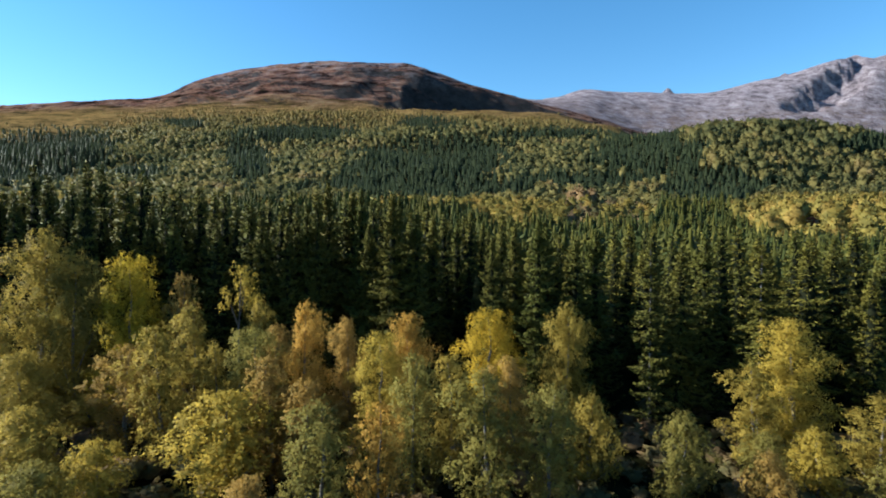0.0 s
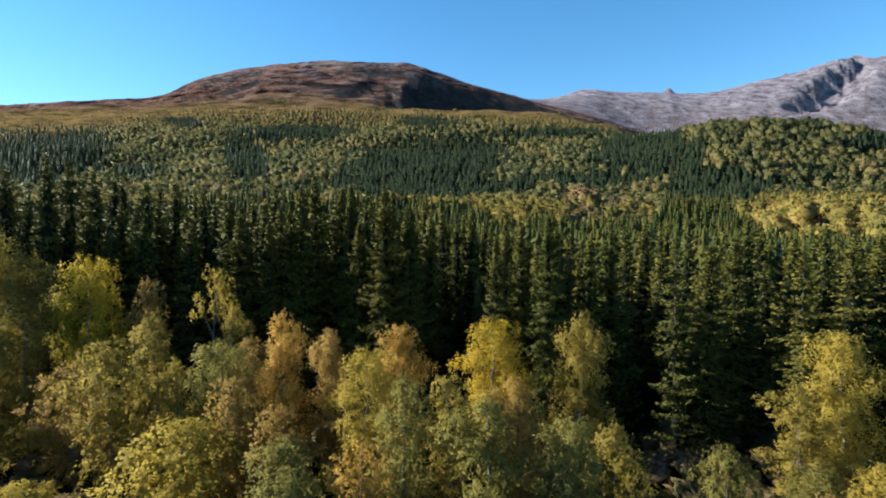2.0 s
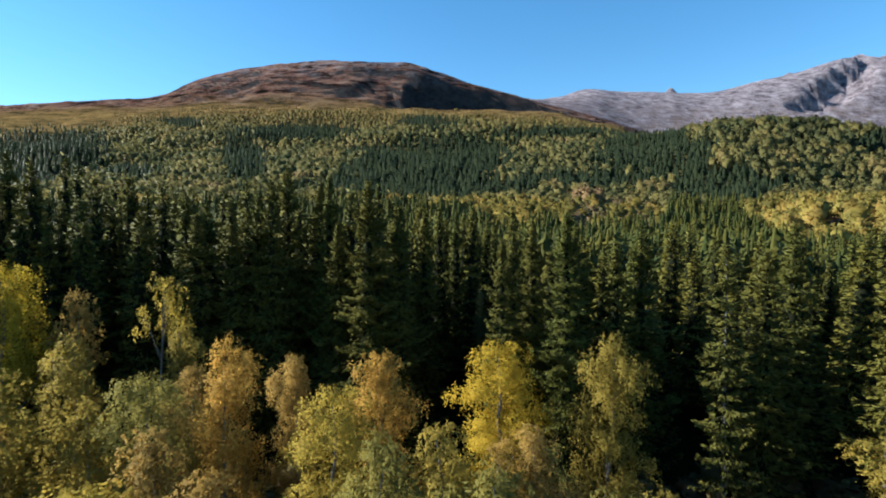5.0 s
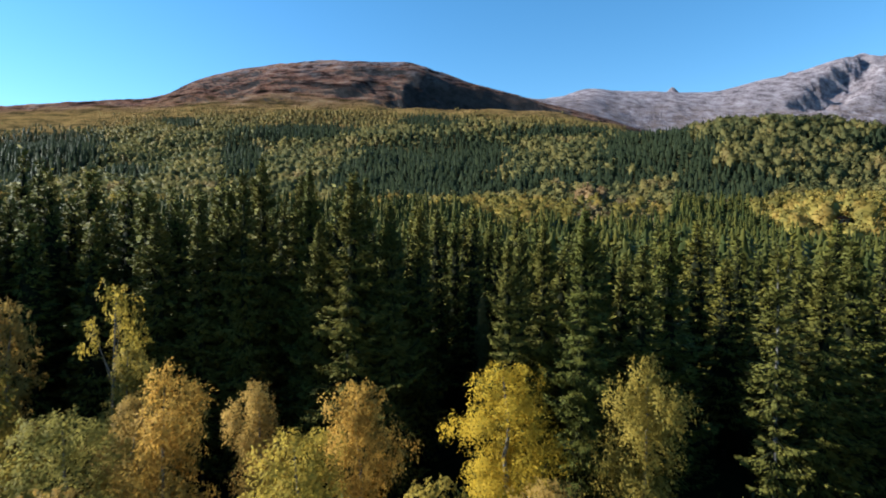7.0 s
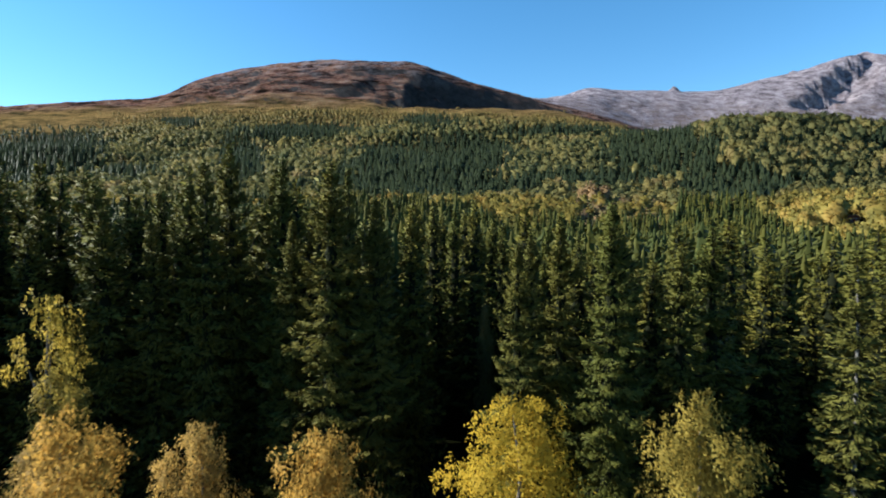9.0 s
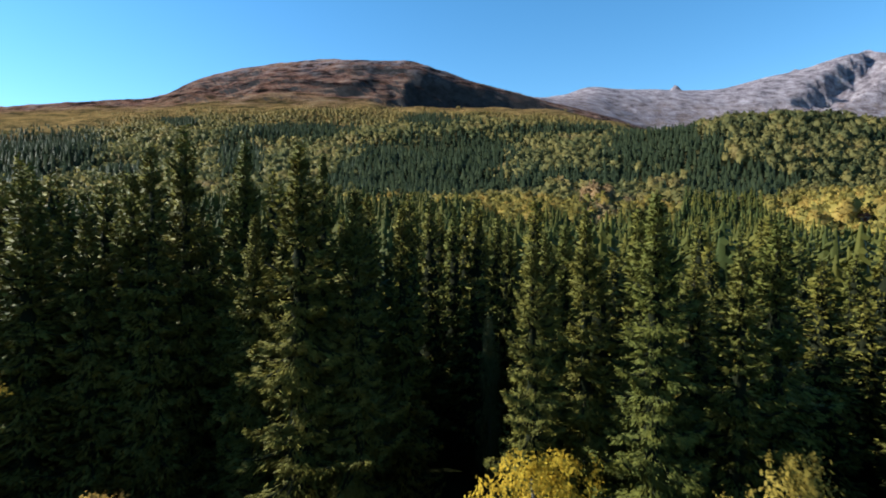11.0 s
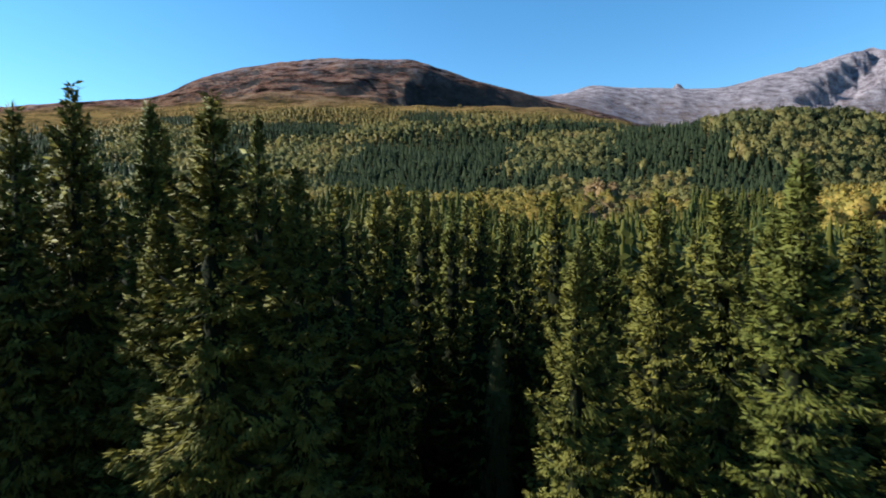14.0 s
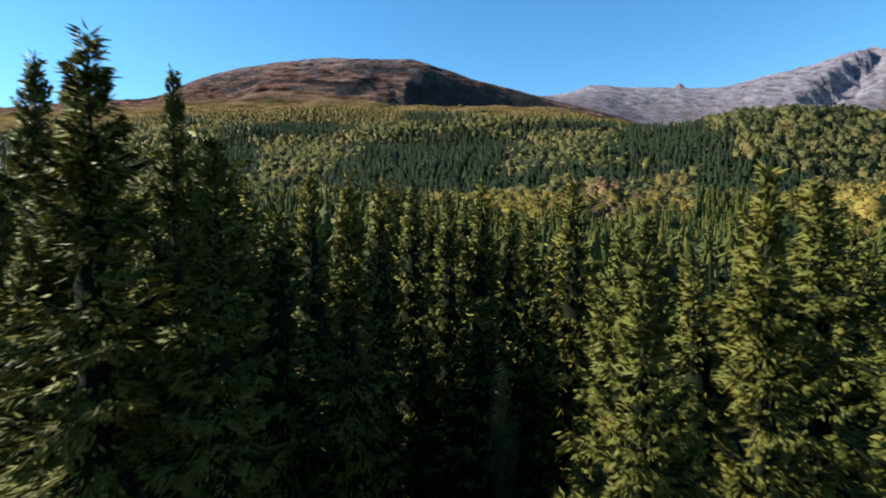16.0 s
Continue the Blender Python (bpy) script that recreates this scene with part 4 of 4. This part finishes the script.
def birch_template(r, leaves, sides=6, rings=5):
    """A small broad-leaved crown of unit height: uneven lobes with leaf sprays standing out of them."""
    d = unit(r.normal(0, 1, (leaves, 3)))
    d[:, 2] = np.where(d[:, 2] < -0.6, -d[:, 2], d[:, 2])
    bulge, phase = r.uniform(0.10, 0.22, 3), r.uniform(0, 6.283, 3)

    def shell(d):
        az, el = np.arctan2(d[:, 1], d[:, 0]), d[:, 2]
        lump = 1 + bulge[0] * np.sin(2 * az + phase[0] + 3 * el) + bulge[1] * np.sin(3 * az + phase[1] - 5 * el) + bulge[2] * np.sin(7 * el + phase[2] + az)
        return d * lump[:, None] * np.array([0.19, 0.19, 0.42]) * (1 - 0.30 * np.clip(d[:, 2:3], 0, 1)) + np.array([0, 0, 0.54])
    el = np.linspace(-1.2, 1.45, rings)
    a = np.arange(sides) * 6.283 / sides
    g = np.stack([np.outer(np.cos(el), np.cos(a)), np.outer(np.cos(el), np.sin(a)), np.repeat(np.sin(el)[:, None], sides, 1)], -1).reshape(-1, 3)
    v = shell(g) * 0.86 + np.array([0, 0, 0.08])
    i, j = np.meshgrid(np.arange(rings - 1), np.arange(sides), indexing="ij")
    k = (j + 1) % sides
    q = np.stack([i * sides + j, i * sides + k, (i + 1) * sides + k, (i + 1) * sides + j], -1).reshape(-1, 4)
    core = (v, q, unit(g + np.array([0, 0, 0.85]) + r.normal(0, 0.12, g.shape)))
    size = 0.17 * (24 / leaves) ** 0.35 * r.uniform(0.7, 1.3, leaves)
    way = np.array([0, 0, 0.8]) + d * 0.6 + r.normal(0, 0.5, (leaves, 3))
    c = shell(d) * r.uniform(0.92, 1.05, (leaves, 1))
    spray = kites(c - unit(way) * size[:, None] / 2, way, size, size * 0.6, d + r.normal(0, 0.35, (leaves, 3)), d + np.array([0, 0, 0.85]) + r.normal(0, 0.15, (leaves, 3)), 0.5, 0.2)
    return joined([core, spray])


def woods(name, label, spots, heights, widths, templates, mat, seed):
    """All trees of a far wood in one mesh."""
    r = np.random.RandomState(seed)
    vs, qs, ns, off = [], [], [], 0
    z = land(spots[:, 0], spots[:, 1])
    which = r.randint(0, len(templates), len(spots))
    turn = r.uniform(0, 6.283, len(spots))
    for k, (tv, tq, tn) in enumerate(templates):
        pick = np.nonzero(which == k)[0]
        if not len(pick):
            continue
        c, s = np.cos(turn[pick])[:, None], np.sin(turn[pick])[:, None]
        h, w = heights[pick][:, None], (heights[pick] * widths[pick])[:, None]
        v = np.stack([spots[pick, 0][:, None] + w * (tv[None, :, 0] * c - tv[None, :, 1] * s),
                      spots[pick, 1][:, None] + w * (tv[None, :, 0] * s + tv[None, :, 1] * c),
                      z[pick][:, None] + h * tv[None, :, 2] - 0.2], -1)
        q = tq[None] + (np.arange(len(pick)) * len(tv))[:, None, None] + off
        nv = np.stack([tn[None, :, 0] * c - tn[None, :, 1] * s, tn[None, :, 0] * s + tn[None, :, 1] * c, np.broadcast_to(tn[None, :, 2], (len(pick), len(tn)))], -1)
        ns.append(nv.reshape(-1, 3))
        vs.append(v.reshape(-1, 3))
        qs.append(q.reshape(-1, 4))
        off += len(pick) * len(tv)
    me = mesh_of(name, np.concatenate(vs), np.concatenate(qs), [mat], None, np.concatenate(ns))
    tagged(new(name, me), label, "woods", kind="stuff")


def scatter(r, near, far, spacing, spread=0.87):
    """Jittered spots in a fan ahead between two distances."""
    rows = []
    f = near
    while f < far:
        step = spacing(f)
        s = np.arange(-spread * f, spread * f, step)
        rows.append(np.column_stack([s + r.uniform(-0.5, 0.5, len(s)) * step, np.full(len(s), f) + r.uniform(-0.5, 0.5, len(s)) * step]))
        f += step
    p = np.concatenate(rows)
    return p


def to_world(p):
    return np.column_stack([p[:, 0] * math.cos(AHEAD) - p[:, 1] * math.sin(AHEAD), p[:, 0] * math.sin(AHEAD) + p[:, 1] * math.cos(AHEAD)])


# spruce stands on the hillside, as they lie on the slope seen from the start of the flight:
# bearing and rise of the middle (in the units of the ridges above), half width, half height, lean
STANDS = [
    (70, 130, 135, 56, 0.10), (-150, 140, 150, 70, 0.0), (440, 128, 38, 48, -0.45), (530, 172, 110, 13, 0.06), (755, 192, 55, 12, 0.0), (755, 118, 150, 48, 0.10),
    (740, 80, 185, 22, 0.0), (1150, 136, 105, 44, -0.05), (1265, 76, 105, 32, 0.0), (1330, 80, 60, 18, 0.0), (970, 172, 110, 8, 0.05), (1545, 162, 70, 18, 0.0),
    (330, 190, 40, 9, -0.1), (880, 80, 60, 13, 0.0), (1070, 90, 150, 13, 0.0), (1660, 130, 60, 30, 0.0), (250, 100, 45, 10, 0.0),
]


def is_spruce(p, r):
    u = p[:, 0] / p[:, 1]
    w = to_world(p)
    across, rise = 784 + 954 * u, 954 * (land(w[:, 0], w[:, 1]) + 4 - 16) / p[:, 1]
    best = np.full(len(p), -9.0)
    for c, h, hw, hh, lean in STANDS:
        du = (across - c) / hw
        dd = (rise - h) / hh - lean * du * hw / hh
        best = np.maximum(best, 1 - np.sqrt(du ** 2 + dd ** 2))
    best += 0.22 * wave_noise(p[:, 0], p[:, 1], 70, 3, 21) + r.normal(0, 0.13, len(p))
    # the plain between the near forest and the slope is spruce, but for two birch groves
    plain = p[:, 1] < np.interp(u, (-0.9, -0.6, -0.35, 0.02, 0.08, 0.38, 0.41, 0.52, 0.56, 0.64, 0.9), (306, 300, 318, 306, 262, 264, 330, 325, 245, 182, 176)) + 12 * wave_noise(p[:, 0], p[:, 1], 40, 2, 4)
    return plain | (best > 0)


r = np.random.RandomState(17)
near_p = scatter(r, 86, 330, lambda f: 3.4 + 0.004 * f)
# a glade runs down from the hut
near_p = near_p[~((np.abs(near_p[:, 0] - 0.684 * near_p[:, 1]) < 4.5) & (near_p[:, 1] > 208) & (near_p[:, 1] < 256))]
w = to_world(near_p)
sp = is_spruce(near_p, r)
tall = np.interp(w[:, 0], (-60, -12, 2, 60), (18.5, 19, 17.2, 17)) * r.uniform(0.70, 1.06, len(w))
tall *= 1 - 0.16 * smooth(0.55, 0.65, near_p[:, 0] / near_p[:, 1])
close_by = near_p[:, 1] < 165
for name, label, pick, twigs, sides in (("spruce_wood", "dense dark green spruce wood beyond the forest edge", sp & close_by, 82, 6), ("spruce_woods", "dense dark green spruce wood filling the valley floor", sp & ~close_by, 40, 5)):
    woods(name, label, w[pick], tall[pick], r.uniform(1.0, 1.45, pick.sum()), [spruce_template(r, twigs, sides) for _ in range(6)], FAR_NEEDLES, 3)
# the birches stand wider apart and grow larger on the sunny bank
sunny = near_p[:, 0] / near_p[:, 1] > 0.5
thin = sp | ~sunny | (r.rand(len(sp)) < 0.5)
near_p, w, sp, sunny = near_p[thin], w[thin], sp[thin], sunny[thin]
low = r.uniform(8.5, 14, (~sp).sum()) * np.where(sunny[~sp], 1.1, 1.0)
broad = r.uniform(1.5, 2.1, (~sp).sum()) * np.where(sunny[~sp], 0.86, 1.0)
golden = (near_p[~sp, 0] / near_p[~sp, 1] > 0.52) & (near_p[~sp, 1] < 300) & (r.rand((~sp).sum()) < 0.8)
crowns = [birch_template(r, 64) for _ in range(5)]
bearing = near_p[~sp, 0] / near_p[~sp, 1]
brown = (bearing > 0.22) & (bearing < 0.52) & (r.rand(len(bearing)) < 0.75)
golden &= ~brown
woods("brown_grove", "thin brown and olive birch scrub between the spruces", w[~sp][brown], 0.8 * low[brown], broad[brown], crowns, SCRUB_LEAVES, 4)
woods("birch_grove", "yellow and ochre birch grove between the spruces", w[~sp][~golden & ~brown], low[~golden & ~brown], broad[~golden & ~brown], crowns, GROVE_LEAVES, 4)
woods("golden_grove", "bright golden birch grove beside the dark spruces", w[~sp][golden], low[golden], broad[golden], [birch_template(r, 140, 7, 6) for _ in range(6)], GOLDEN_LEAVES, 4)

turn = r.uniform(0, 6.283, 18)
out = r.uniform(0, 1, 18) ** 0.5
rowans = np.column_stack([72 + 8 * out * np.cos(turn), 345 + 6 * out * np.sin(turn)])
woods("russet_grove", "small russet-brown grove of rowan and aspen", rowans, r.uniform(12, 17.5, 18), r.uniform(1.0, 1.3, 18), [birch_template(r, 90) for _ in range(3)], RUSSET_LEAVES, 8)

brush = np.column_stack([r.uniform(-42, 36, 900), r.uniform(16, 47, 900)])
brush = brush[(brush[:, 1] > np.abs(brush[:, 0]) * 0.9 + 6) & ((brush[:, 1] < 41.5) | (np.abs(brush[:, 0] + 1) > 8))]
woods("undergrowth", "low brownish willow and blueberry brush under the birches", brush, r.uniform(0.7, 2.2, len(brush)), r.uniform(2.0, 3.4, len(brush)), [birch_template(r, 60) for _ in range(4)], BRUSH_LEAVES, 9)

hill_p = scatter(r, 332, 1120, lambda f: 4.1 + 0.0045 * (f - 300))
u = hill_p[:, 0] / hill_p[:, 1]
keep = np.ones(len(hill_p), bool)
top = np.interp(u, (-0.95, -0.70, -0.58, -0.46, -0.2, 0.05, 0.2, 0.34, 0.36, 0.4, 0.95), (770, 800, 920, 960, 930, 920, 880, 840, 720, 640, 640))
top = top + 45 * wave_noise(hill_p[:, 0], hill_p[:, 1], 70, 3, 31)
keep &= hill_p[:, 1] < top + r.exponential(35, len(hill_p))
# wider spaced, larger birches low on the sunny slope, with dark clearings between them
u = hill_p[:, 0] / hill_p[:, 1]
sunny = smooth(0.28, 0.42, u) * (1 - smooth(520, 640, hill_p[:, 1]))
sp = is_spruce(hill_p, r)
keep &= sp | (r.rand(len(u)) > 0.15 * sunny)
w = to_world(hill_p)
rise = 954 * (land(w[:, 0], w[:, 1]) - 16) / hill_p[:, 1]
for c, h, hw, hh in ((1470, 78, 60, 5), (1425, 112, 26, 4)):
    keep &= ((784 + 954 * u - c) / hw) ** 2 + ((rise - h) / hh) ** 2 + r.normal(0, 0.2, len(u)) > 1
hill_p, sunny, sp = hill_p[keep], sunny[keep], sp[keep]
w = to_world(hill_p)
shrink = np.interp(hill_p[:, 1], (330, 700, 1050), (1.0, 0.95, 0.55))
woods("hillside_spruces", "dark blue-green spruce stands on the hillside", w[sp], r.uniform(5, 13.5, sp.sum()) * shrink[sp], r.uniform(1.4, 2.2, sp.sum()), [spruce_template(r, 16, 4) for _ in range(4)], HILL_NEEDLES, 5)
tall = r.uniform(5.2, 12, len(sp)) * shrink * (1 + 0.18 * sunny)
broad = r.uniform(1.5, 2.1, len(sp)) * (1 - 0.15 * sunny)
low = ~sp & (sunny > 0.3) & (hill_p[:, 1] < 560)
woods("slope_birches", "yellow birches at the foot of the sunny slope", w[low], tall[low], broad[low], [birch_template(r, 46) for _ in range(5)], FAR_LEAVES, 7)
high = ~sp & ~low
woods("hillside_birches", "yellow and olive birch woods on the hillside", w[high], tall[high], broad[high], [birch_template(r, 9, 5, 3) for _ in range(5)], FAR_LEAVES, 6)
